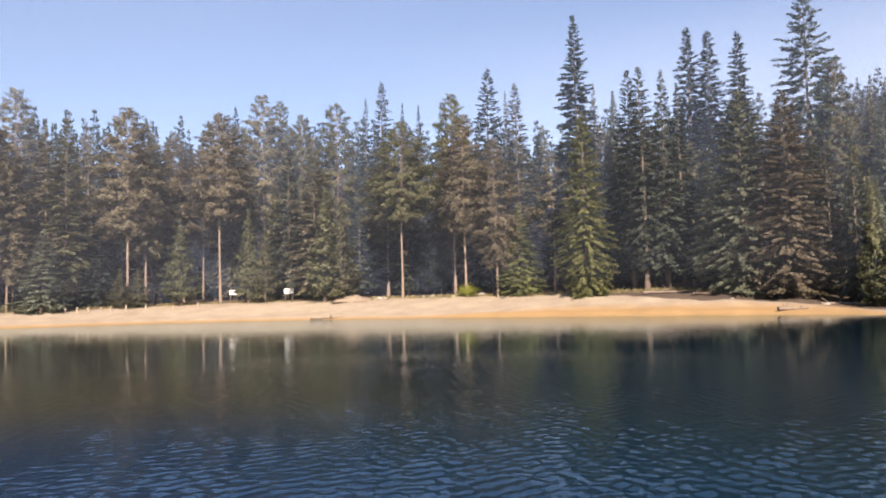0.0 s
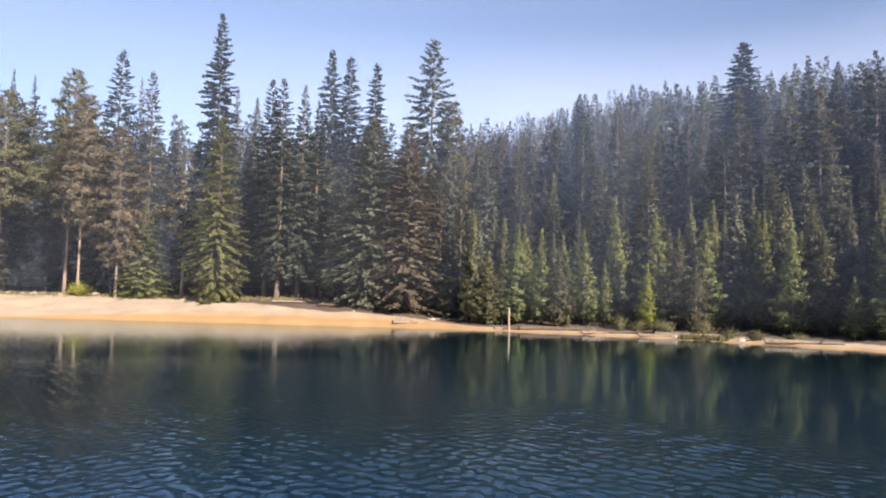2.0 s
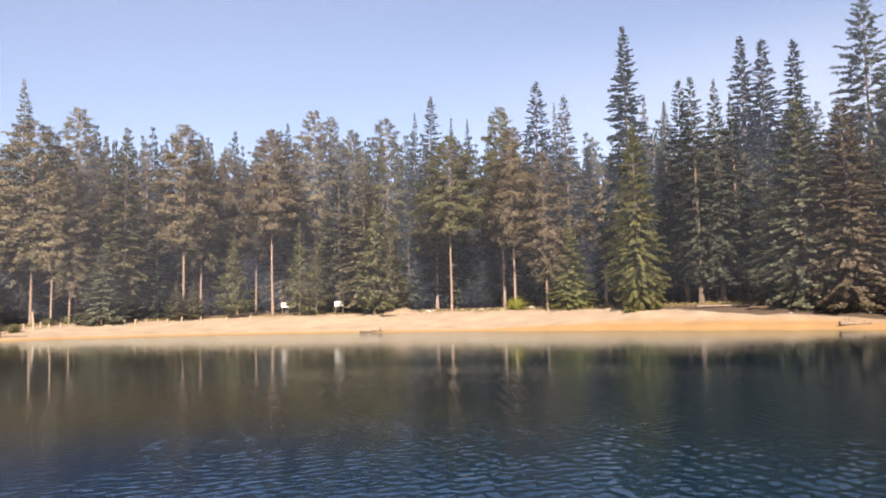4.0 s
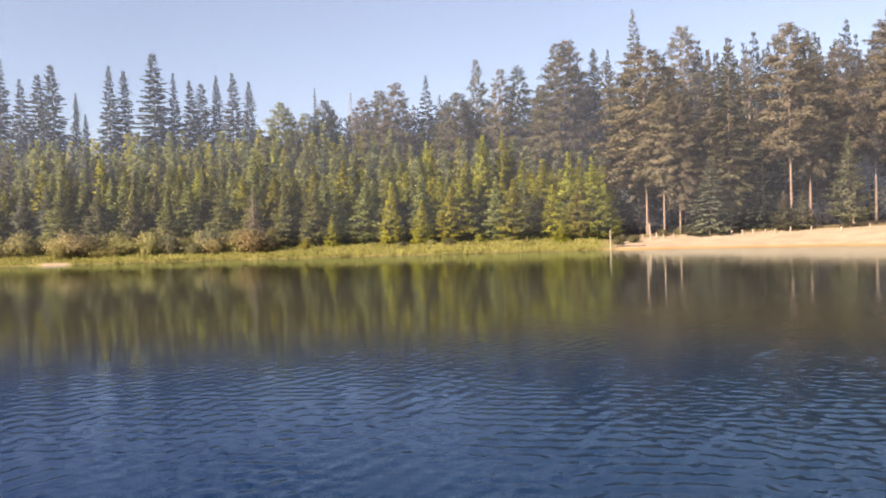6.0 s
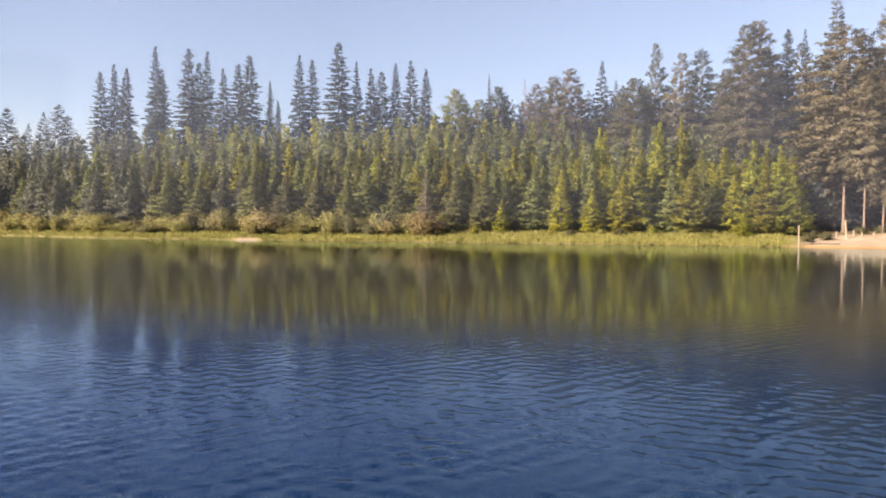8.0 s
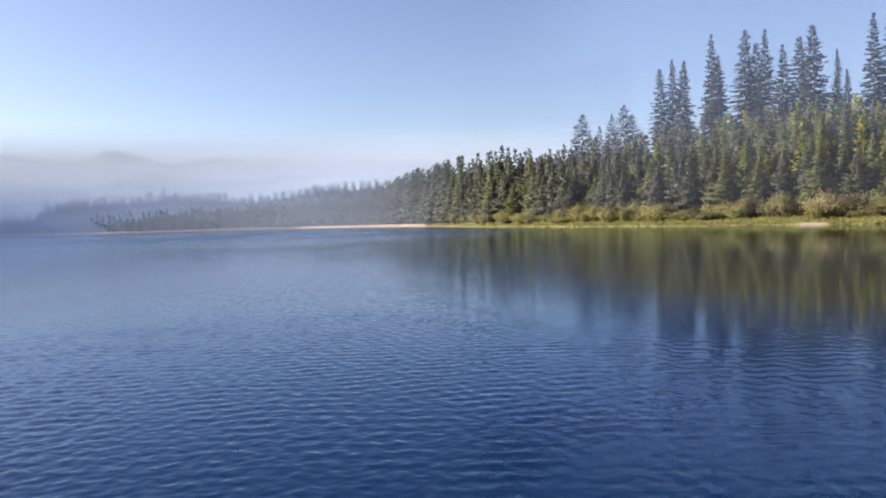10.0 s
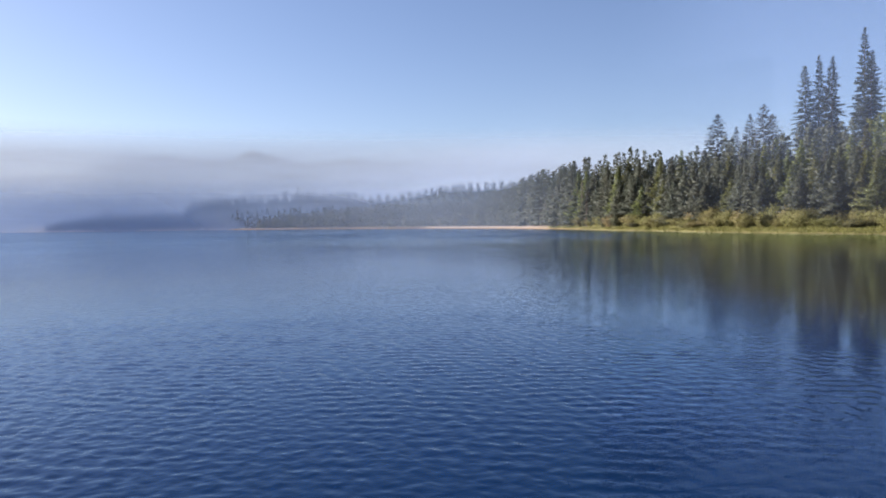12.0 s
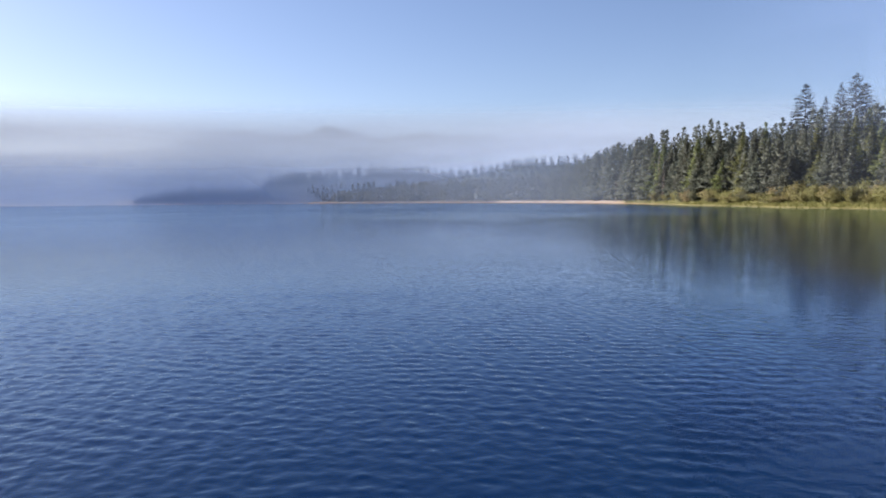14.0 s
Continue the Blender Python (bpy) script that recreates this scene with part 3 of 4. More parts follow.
# kind, colour, and for each tree: azimuth, metres behind the waterline, height, crown radius
STANDING = {
    ("B", "blue"): [
        (28.2, 13, 10.7, 3.1),
    ],
    ("B", "dark"): [
        (24.7, 20, 13.5, 3.5),
    ],
    ("B", "green"): [
        (-5.8, 15, 10.7, 2.7),
    ],
    ("B", "grey"): [
        (11.6, 18, 20.8, 3.4), (-29.0, 12, 14.5, 1.9),
    ],
    ("D", "dead"): [
        (-23.5, 10.5, 13.4, 2.0), (54.7, 46, 28.7, 2.4), (62.1, 14, 9.4, 1.4),
    ],
    ("F", "blue"): [
        (-21.9, 12, 20.5, 4.1),
    ],
    ("F", "brown"): [
        (-24.9, 12, 19.5, 3.9),
    ],
    ("F", "green"): [
        (-10.8, 13, 20.5, 2.9),
    ],
    ("P", "brown"): [
        (32.6, 20, 28.3, 6.2), (29.9, 28, 32.3, 4.0), (21.7, 20, 25.9, 3.4),
        (38.1, 34, 33.6, 4.0), (31.4, 15, 20.5, 3.0), (30.3, 15, 19.9, 3.2), (22.9, 17, 27.6, 4.2), (19.8, 26, 25.0, 4.7), (17.8, 30, 24.1, 3.7),
        (16.6, 16, 26.5, 3.8), (13.4, 30, 31.8, 4.5), (-1.7, 15, 22.7, 2.8), (-4.1, 13, 19.1, 2.8), (53.7, 44, 27.0, 3.2), (51.2, 42, 29.2, 4.0),
        (43.3, 40, 30.6, 3.3), (40.2, 40, 27.6, 3.8),
    ],
    ("P", "green"): [
        (59.8, 40, 25.7, 3.6), (58.1, 40, 23.7, 3.2),
    ],
    ("P", "grey"): [
        (56.6, 42, 26.3, 3.2), (41.9, 42, 31.3, 3.6),
    ],
    ("P", "olive"): [
        (38.9, 32, 32.9, 5.4), (12.2, 34, 31.8, 3.2), (10.6, 34, 29.5, 2.6),
        (8.0, 28, 29.3, 3.6), (3.15, 15, 22.7, 3.6), (-0.9, 22, 27.0, 3.0), (-28.2, 30, 25.0, 2.4), (52.4, 42, 27.8, 3.6), (46.6, 38, 26.2, 4.1),
    ],
    ("P", "pale"): [
        (45.1, 42, 33.1, 2.5),
    ],
    ("Q", "grey"): [
        (-26.6, 30, 33.5, 3.3),
    ],
    ("S", "brown"): [
        (28.0, 20, 26.5, 3.7), (9.8, 17, 22.5, 3.8), (-11.9, 32, 28.3, 2.3), (-30.2, 34, 20.9, 1.9),
    ],
    ("S", "dark"): [
        (35.2, 38, 32.9, 2.9), (24.2, 32, 28.9, 2.9), (15.5, 34, 31.7, 3.2), (5.7, 36, 32.0, 2.4), (2.8, 36, 30.4, 1.9), (1.7, 38, 30.4, 2.0),
        (-3.7, 28, 32.1, 3.5), (-7.3, 32, 22.1, 3.0), (-14.3, 22, 26.8, 2.5), (-17.8, 22, 24.3, 2.3), (-39.0, 30, 15.0, 1.7), (61.1, 22, 9.5, 2.0),
    ],
    ("S", "green"): [
        (-36.0, 26, 15.2, 1.7), (-47.0, 36, 11.2, 1.6),
    ],
    ("S", "grey"): [
        (36.2, 36, 32.7, 2.6), (4.5, 32, 33.3, 2.9), (0.2, 26, 9.3, 1.9), (-15.2, 19, 25.8, 2.5), (-16.7, 20, 25.3, 3.1), (49.0, 42, 30.7, 4.0),
        (36.3, 40, 33.7, 2.5), 
    ],
    ("S", "greyb"): [
        (90.9, 50, 26.3, 4.8), (89.7, 50, 22.6, 3.9), (88.8, 50, 25.0, 4.4), (87.9, 50, 26.4, 4.6), (87.3, 50, 23.8, 4.0),
    ],
    ("S", "olive"): [
        (26.8, 19, 26.8, 3.6), (-5.9, 30, 29.6, 2.7), (-33.3, 30, 18.5, 2.4), (-53.0, 40, 11.0, 1.9), (-49.4, 45, 13.1, 2.6), (-56.6, 50, 8.7, 2.1),
        (47.8, 44, 27.1, 3.2),
    ],
    ("S", "pale"): [
        (33.3, 30, 36.8, 4.0), (-5.1, 34, 29.5, 1.8),
    ],
    ("T", "dark"): [
        (-10.4, 28, 36.8, 2.9), (-18.8, 36, 34.5, 2.4), (-20.0, 35, 33.0, 2.6), (-38.0, 75, 20.5, 2.4), (-49.7, 62, 27.0, 3.6),
        (-22.2, 30, 31.0, 2.1),
    ],
    ("T", "grey"): [
        (75.1, 48, 34.3, 3.1), (68.8, 46, 36.7, 3.4), (67.4, 50, 33.5, 2.1), (64.5, 52, 33.5, 2.3), (57.3, 50, 30.3, 1.1),
        (81.7, 52, 37.8, 2.6), (81.3, 50, 32.6, 2.8), (78.9, 54, 34.5, 2.8), (78.3, 50, 36.0, 2.7), (76.0, 52, 33.2, 2.7),
        (73.8, 52, 29.9, 1.6), (73.2, 52, 25.9, 1.4), (71.6, 48, 34.3, 2.6), (70.6, 50, 33.8, 2.3), (65.4, 50, 31.5, 2.8), (62.2, 50, 31.7, 2.5),
        (85.2, 54, 32.9, 2.7), (84.5, 56, 34.8, 2.7), (83.6, 52, 33.5, 2.6),
    ],
    ("T", "greyb"): [
        (79.5, 50, 36.9, 3.0), (77.2, 50, 32.3, 2.7), (66.4, 50, 32.0, 2.8), (63.4, 50, 33.5, 3.0),
    ],
    ("T", "pale"): [
        (-13.2, 32, 26.8, 1.7),
    ],
    ("Y", "bright"): [
        (51.8, 14, 9.4, 1.8), (49.5, 13, 6.8, 1.8), (56.3, 13, 5.1, 1.3), (38.9, 11, 3.6, 1.2),
    ],
    ("Y", "green"): [
        (-35.2, 9, 8.8, 1.3), (-47.0, 10, 9.0, 1.6), (-52.7, 8, 8.1, 1.4), (-56.5, 7, 4.2, 0.8),
        (-33.9, 11, 9.5, 1.4), (-36.8, 14, 8.6, 1.3), (-38.4, 12, 8.9, 1.5), (-40.7, 16, 12.1, 1.7), (-39.9, 10, 5.8, 0.8), (-43.6, 13, 10.1, 1.9),
        (-50.7, 12, 9.3, 1.4), (-57.7, 12, 6.6, 1.3), (-59.3, 14, 9.2, 1.6),
    ],
    ("Y", "olive"): [
        (-32.3, 7, 6.4, 1.3), (-45.2, 9, 8.2, 1.4), (-46.4, 7, 6.3, 1.1), (-54.8, 10, 7.5, 1.3), (-60.1, 9, 5.5, 1.2),
        (9.0, 13, 15.0, 2.7), (7.8, 13, 13.2, 2.4), (23.4, 14, 5.4, 1.6), (22.2, 14, 5.3, 1.6), (19.4, 14, 11.9, 2.4), (14.6, 14, 12.9, 2.1), (13.4, 14, 10.1, 2.0),
    ],
    ("Y", "yellow"): [
        (-43.0, 7, 5.5, 0.9), (60.8, 11, 3.7, 1.3), (44.7, 20, 16.7, 3.0), (43.2, 24, 17.6, 2.7),
        (40.3, 18, 12.4, 3.0), (38.3, 17, 13.2, 2.9), (36.6, 15, 12.3, 2.7), (49.0, 24, 16.5, 2.6), (42.5, 15, 9.3, 2.9), (46.3, 17, 11.0, 3.1),
        (70.4, 17, 10.1, 1.8),
    ],
}

for (kind, colour), rows in STANDING.items():
    for az, s, h, r in rows:
        if az > 35.5:
            where, group = ("on the grassy shore", "trees of the grassy shore")
        elif az > -28:
            where, group = ("behind the sand beach", "trees behind the beach")
        else:
            where, group = ("at the foot of the hill", "trees below the hill")
        plant(kind, colour, az, s, h, r, where, group)

# the wood behind the beach
fill = random.Random(17)
for i in range(120):
    az, s = -27 + 63 * ((i * 0.618) % 1), fill.uniform(24, 62)
    d = float(shore(az)) + s
    cap = 1.9 + d * math.tan(radians(fill.uniform(8.5, 13.2))) - float(height(az, d))
    kind = fill.choice("sssPP".lower())
    plant(kind, fill.choice(("dark", "grey", "greyb", "brown", "olive")) if kind == "s" else fill.choice(("olive", "brown")), az, s, cap, fill.uniform(2.2, 3.2), "in the wood", "trees of the wood")
# the hillside and its foot: HILL_TOP is the skyline of the trees, in degrees over the lake
HILL_TOP = ([-66, -63, -58, -52, -47, -42, -38, -35, -30, -19], [18.8, 18.8, 18.2, 18.0, 17.0, 16.7, 15.9, 15.0, 14.3, 12.8])


def under_skyline(az, s, share):
    d = float(shore(az)) + s
    return 1.9 + d * math.tan(radians(float(np.interp(az, *HILL_TOP)) * share)) - float(height(az, d))


for i in range(230):
    az, s = -19.5 - 46 * ((i * 0.618034) % 1), 19 + 175 * ((i * 0.7548) % 1) ** 1.5
    h = min(fill.uniform(15, 24) * (0.72 + 0.28 * float(smooth(20, 45, s))), under_skyline(az, s, fill.uniform(0.86, 1.02)))
    if h > 7:
        plant("s", fill.choice(("dark", "blue", "grey", "grey", "greyb", "olive", "pale")), az, s, h, h * fill.uniform(0.095, 0.135) + 0.3, "on the hillside", "trees of the hillside")
for i in range(52):
    az, s = -30 - 34 * ((i * 0.618) % 1), 7 + 13 * ((i * 0.387) % 1)
    plant("y", fill.choice(("green", "olive", "olive", "pale")), az, s, fill.uniform(6, 11.5), fill.uniform(1.2, 1.8), "on the earthy bank", "trees below the hill")
# the young pine stand on the grassy shore
for i in range(30):
    az, s = 88 + 15 * ((i * 0.618) % 1), 13 + 36 * ((i * 0.387) % 1)
    d = float(shore(az)) + s
    cap = 1.9 + d * math.tan(radians(float(np.interp(az, [88, 93, 98, 103], [5.6, 5.1, 4.9, 4.3])) * fill.uniform(0.6, 1.0))) - float(height(az, d))
    plant("y", fill.choice(("pale", "pale", "green", "grey")), az, s, cap, cap * fill.uniform(0.13, 0.17) + 0.7, "on the far shore", "young pine stand")
def stand_top(az, s):
    top = float(np.interp(az, [36, 47, 56, 66, 79, 93, 98, 102], [6.6, 7.6, 8.6, 8.0, 6.9, 5.5, 5.2, 4.6]))
    d = float(shore(az)) + s
    return 1.9 + d * math.tan(radians(top * (0.62 + 0.38 * smooth(15, 34, s)) * fill.uniform(0.8, 1.06))) - float(height(az, d))


for i in range(185):
    az, s = 35.6 + 66 * ((i * 0.618) % 1) ** 1.05, 14.5 + 17 * ((i * 0.387) % 1)
    cap = stand_top(az, s)
    col = fill.choice(("yellow", "green", "green", "bright")) if az < 50 else fill.choice(("green", "green", "green", "yellow") if az < 68 else ("green", "green", "pale", "olive") if az < 84 else ("pale", "pale", "green"))
    plant("y", col, az, s, cap, cap * fill.uniform(0.15, 0.19) + 1.0, "in the shore stand", "young pine stand")


# ---- far woods: more trees than one could count ----
LEAN = {}


def lean_conifers(kind, specs):
    """Plain crowns and stems for woods of many trees, one metre high and one metre in radius."""
    LEAN[kind] = []
    for args in specs:
        wood, crown = conifer(limb=False, **args)
        v, f, nor = rounded(*crown, (0, 0, 0))
        size = np.array([args["r"], args["r"], args["h"]])
        LEAN[kind].append((v / size, nor, tube([[0, 0, -0.02], [0, 0, 0.55], [0, 0, 1]], [0.075, 0.05, 0.004], 4)))


lean_conifers("spruce", [dict(seed=300 + k, h=20, r=2.8, bare=0.04, count=105, profile="cone" if k % 2 else "column", pitch=(-18, 38), droop=0.22, per_m=4.6, leaf=(1.35, 0.55), tiers=0.9, ragged=0.34) for k in range(6)])
lean_conifers("young", [dict(seed=310 + k, h=13, r=2.0, bare=0.03, count=95, profile="young", pitch=(14, 66), droop=-0.12, per_m=7, leaf=(0.95, 0.38), tuft=0.45, ragged=0.36) for k in range(6)])
lean_conifers("pine", [dict(seed=320 + k, h=22, r=3.2, bare=0.3, count=75, profile="pine", pitch=(-20, 46), droop=0.1, per_m=5.5, leaf=(1.25, 0.5), tuft=0.4, ragged=0.45) for k in range(4)])
lean_conifers("far", [dict(seed=330 + k, h=16, r=2.2, bare=0.04, count=46, profile="cone" if k % 2 else "column", pitch=(-16, 36), droop=0.2, per_m=3.0, leaf=(1.9, 0.85), tiers=1.1, ragged=0.34) for k in range(5)])


def woods(name, label, rows, mat, seed, kind="spruce"):
    """Joined conifers; rows of az, d, height, radius and, off the ground sheet, the height of the foot."""
    rng = np.random.default_rng(seed)
    vs, nors, wood = [], [], []
    for az, d, h, r, *lift in rows:
        o = np.array(place(az, d, *lift))
        v, nor, stem = LEAN[kind][rng.integers(len(LEAN[kind]))]
        a = rng.uniform(0, 6.283)
        turn = np.array([[math.cos(a), math.sin(a), 0], [-math.sin(a), math.cos(a), 0], [0, 0, 1]])
        size = np.array([r * 1.3, r * 1.3, h])
        vs.append((v * size) @ turn + o)
        nors.append(nor @ turn)
        wood.append((stem[0] * [h * 0.14, h * 0.14, h] + o, stem[1]))
    v = np.concatenate(vs)
    stems = join(wood)
    v, f = join([(v, np.arange(len(v)).reshape(-1, 3)), stems])
    me = foliage_mesh(name, v, f, np.concatenate(nors + [stems[0] * 0 + [0, 0, 1.0]]), mat)
    tagged(new(name, me), label, "woods", kind="stuff")


stand_rows = []
for i in range(430):
    az, s = 35.6 + 66 * ((i * 0.618034) % 1), 18 + 32 * ((i * 0.7548) % 1)
    cap = stand_top(az, s)
    stand_rows.append((az, float(shore(az)) + s, cap, cap * fill.uniform(0.12, 0.16) + 0.7))
for k, (tone, words) in enumerate((("green", "fresh green"), ("yellow", "yellow-green"), ("green", "mid green"), ("green", "dull green"))):
    woods("young_stand", words + " young pines crowding the back of the shore stand", [r for r in stand_rows[k::4] if r[0] < 82], FOLIAGE[tone], 60 + k, "young")
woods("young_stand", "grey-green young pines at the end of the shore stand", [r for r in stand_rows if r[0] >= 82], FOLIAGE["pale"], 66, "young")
hill = random.Random(3)
hill_rows = []
for i in range(420):
    az, s = -19 - 47 * ((i * 0.618034) % 1), 95 + 165 * ((i * 0.7548) % 1)
    tall = min(hill.uniform(16, 24), under_skyline(az, s, hill.uniform(0.86, 1.0)))
    if tall > 6:
        hill_rows.append((az, float(shore(az)) + s, tall, tall * hill.uniform(0.10, 0.14)))
for k, (tone, words) in enumerate((("grey", "grey-green"), ("greyb", "grey-brown"), ("dark", "dark green"), ("pale", "pale green"), ("grey", "dull green"))):
    woods("hill_woods", words + " conifers covering the hillside above the lake", hill_rows[k::5], FOLIAGE[tone], 1 + k, "spruce")
far_rows = []
for i in range(760):
    az = 101 + 24 * ((i * 0.618034) % 1)
    d = float(shore(az)) + 14 + 105 * ((i * 0.7548) % 1) ** 1.4
    top = float(np.interp(az, [101, 103, 105, 107, 109.3, 112.8, 117.3, 122.4, 125], [4.7, 4.3, 3.6, 2.7, 2.15, 1.85, 1.6, 1.0, 0.8])) * hill.uniform(0.62, 1.0)
    tall = 1.9 + d * math.tan(radians(top)) - float(height(az, d))
    far_rows.append((az, d, tall, tall * hill.uniform(0.15, 0.22)))
# paler needles put haze and missing sunlight into these trees' colour
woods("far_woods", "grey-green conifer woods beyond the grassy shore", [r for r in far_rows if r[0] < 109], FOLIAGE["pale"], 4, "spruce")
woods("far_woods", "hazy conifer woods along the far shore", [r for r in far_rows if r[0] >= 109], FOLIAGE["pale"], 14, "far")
point_rows = []
for i in range(420):
    az = 118 + 21 * ((i * 0.618034) % 1)
    s = 15 + 120 * ((i * 0.7548) % 1)
    point_rows.append((az, float(shore(az)) + s, hill.uniform(9, 21) * (1 - 0.6 * float(smooth(134, 141, az))), hill.uniform(2.0, 3.2)))
woods("far_woods", "misty conifer woods on the distant point", point_rows, FOLIAGE["dark"], 5, "far")
back_rows = [(az, float(shore(az)) + 50 + 60 * hill.random(), hill.uniform(14, 22), 3.0) for az in [a * 0.9 - 180 for a in range(112)] + [157 + a * 0.6 for a in range(38)]]
deep_rows, back_pines = [], []
for i in range(340):
    az = -29 + 65 * ((i * 0.618034) % 1)
    d = float(shore(az)) + 50 + 50 * ((i * 0.7548) % 1)
    top = float(np.interp(az, [-29, -24, 30, 36], [9, 13.3, 13.2, 11]))
    deep_rows.append((az, d, 1.9 + d * math.tan(radians(top * hill.uniform(0.75, 1.04))) - float(height(az, d)), hill.uniform(2.2, 3.2)))
for i in range(190):
    az = 61 + 40 * ((i * 0.618034) % 1)
    d = float(shore(az)) + 58 + 45 * ((i * 0.7548) % 1)
    top = float(np.interp(az, [61, 66, 79, 93, 101], [7.6, 7.0, 5.9, 4.7, 4.0]))
    deep_rows.append((az, d, 1.9 + d * math.tan(radians(top * hill.uniform(0.8, 1.0))) - float(height(az, d)), hill.uniform(2.2, 3.2)))
for i in range(170):
    az = 34 + 28 * ((i * 0.618034) % 1)
    d = float(shore(az)) + 46 + 36 * ((i * 0.7548) % 1)
    top = float(np.interp(az, [34, 47, 56, 62], [11, 10.0, 9.6, 8.2]))
    back_pines.append((az, d, 1.9 + d * math.tan(radians(top * hill.uniform(0.78, 1.04))) - float(height(az, d)), hill.uniform(2.4, 3.4)))
woods("deep_woods", "dark conifers filling the depth of the wood", deep_rows[::2], FOLIAGE["dark"], 7, "spruce")
woods("deep_woods", "grey-green conifers in the depth of the wood", deep_rows[1::2], FOLIAGE["grey"], 8, "spruce")
woods("deep_woods", "grey-brown pines behind the young stand", back_pines, FOLIAGE["greyb"], 9, "pine")
woods("far_woods", "conifer woods round the rest of the lake", back_rows, FOLIAGE["dark"], 6, "far")


def ridge(name, label, d, skyline, depth, mat, seed, jagged=1.0):
    """A wooded ridge far behind the lake; skyline: azimuths and the elevation of the crest there, in degrees."""
    n = 260
    az = np.linspace(skyline[0][0], skyline[0][-1], n)
    top = np.tan(np.radians(np.interp(az, *skyline))) * (d + depth)
    jag = np.array([noise.noise((a * 1.7, seed, 0)) * 0.05 + noise.noise((a * 9.0, seed, 2)) * 0.03 for a in az])
    top = top * (1 + jag * jagged)
    rows, v = [(0, 0.0), (0.25, 0.3), (0.5, 0.62), (0.8, 0.93), (1.0, 1.0), (1.6, 0.5), (2.2, 0.0)], []
    for k, q in rows:
        dd = d + depth * k
        a = np.radians(az)
        v.append(np.stack([-np.sin(a) * dd, np.cos(a) * dd, top * q - 4], -1))
    i = np.arange(len(rows) - 1)[:, None] * n + np.arange(n - 1)[None, :]
    me = mesh_from(name, np.concatenate(v), np.stack([i, i + n, i + n + 1, i + 1], -1).reshape(-1, 4), mat, flat=False)
    tagged(new(name, me), label, "hills", kind="structure")


RIDGE = ([98, 101, 105, 109.3, 111, 112.8, 116, 118.3, 121.6, 124.7, 128.5, 130, 133], [2.2, 2.7, 3.0, 2.8, 2.8, 2.4, 2.0, 2.2, 2.3, 2.0, 1.9, 1.2, 0.1])
MOUNTAINS = ([84, 96, 105, 109.3, 116, 117.9, 121.6, 123.7, 125.3, 126.8, 129.7, 131.5, 133.6, 137.2, 140.6, 152, 178], [3.2, 4.2, 4.9, 4.9, 5.0, 5.25, 4.8, 5.4, 5.8, 5.1, 5.0, 5.35, 4.95, 4.0, 3.7, 3.0, 2.0])
ridge("backdrop", "low wooded ridge in morning haze beyond the lake", 1000, RIDGE, 150, FAR_WOODS, 1, 0.6)
ridge("backdrop", "distant mountain slopes fading into haze", 2900, MOUNTAINS, 600, FAR_WOODS, 7, 0.5)
crest_rows = []
for i in range(420):
    az, k = 99 + 31 * ((i * 0.618034) % 1), (i * 0.7548) % 1
    d = 1000 + 150 * (0.5 + 0.5 * k)
    lift = math.tan(radians(float(np.interp(az, *RIDGE)))) * 1150 * float(np.interp(0.5 + 0.5 * k, [0.5, 0.8, 1.0], [0.62, 0.93, 1.0])) - 6
    crest_rows.append((az, d, hill.uniform(11, 19) * (1.3 if hill.random() < 0.1 else 1), hill.uniform(2.0, 3.2), lift))
woods("far_woods", "hazy blue conifers on the low ridge", crest_rows, FOLIAGE["dark"], 15, "far")


def mist_haze_sheet(d, az0, az1, top, alpha, label, low=0.05, behind=None, foot=0.0, head=0.25, side=0.25, lean=0.0, tone=(0.60, 0.74, 1.0), even_over=5):
    """A sheet of thin mist or added haze, d metres off, or so many metres behind the waterline; lean: how far its top
    lies back for each metre of height.
    """
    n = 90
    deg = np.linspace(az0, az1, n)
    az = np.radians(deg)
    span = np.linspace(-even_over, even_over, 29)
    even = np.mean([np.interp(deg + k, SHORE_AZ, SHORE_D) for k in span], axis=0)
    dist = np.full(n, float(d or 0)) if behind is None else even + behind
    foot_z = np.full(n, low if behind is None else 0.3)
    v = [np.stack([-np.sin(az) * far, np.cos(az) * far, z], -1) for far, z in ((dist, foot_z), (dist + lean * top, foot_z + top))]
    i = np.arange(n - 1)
    me = mesh_from("mist_haze_sheet", np.concatenate(v), np.stack([i, i + 1, i + n + 1, i + n], -1), mist_haze_material("mist_haze_tint", alpha, tone, foot, head, side), flat=False)
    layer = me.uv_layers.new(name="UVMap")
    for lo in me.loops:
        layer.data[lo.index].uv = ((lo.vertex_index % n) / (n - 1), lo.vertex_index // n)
    tagged(new("mist_haze_sheet", me), label, "mist", kind="stuff")


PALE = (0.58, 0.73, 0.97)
mist_haze_sheet(None, 98, 152, 60, 0.21, "thin mist before the far woods", behind=-25, tone=(0.54, 0.69, 0.97), side=0.25, even_over=3)
mist_haze_sheet(880, 106, 200, 70, 0.6, "pale morning mist lying over the far shore", lean=1.2, tone=PALE, side=0.2)
mist_haze_sheet(1120, 84, 186, 130, 0.30, "white morning mist below the mountains", lean=4, tone=PALE)
mist_haze_sheet(1750, 76, 194, 340, 0.94, "bright haze in front of the mountains", lean=2.3, head=0.5, tone=(0.72, 0.86, 1.0))
# sheet added only to brighten the sky above the hill
mist_haze_sheet(700, -150, 16, 620, 0.2, "added pale sheet brightening the sky behind the hill", low=20, head=0.4, side=0.3, lean=1.5, tone=(0.78, 0.87, 1.0))
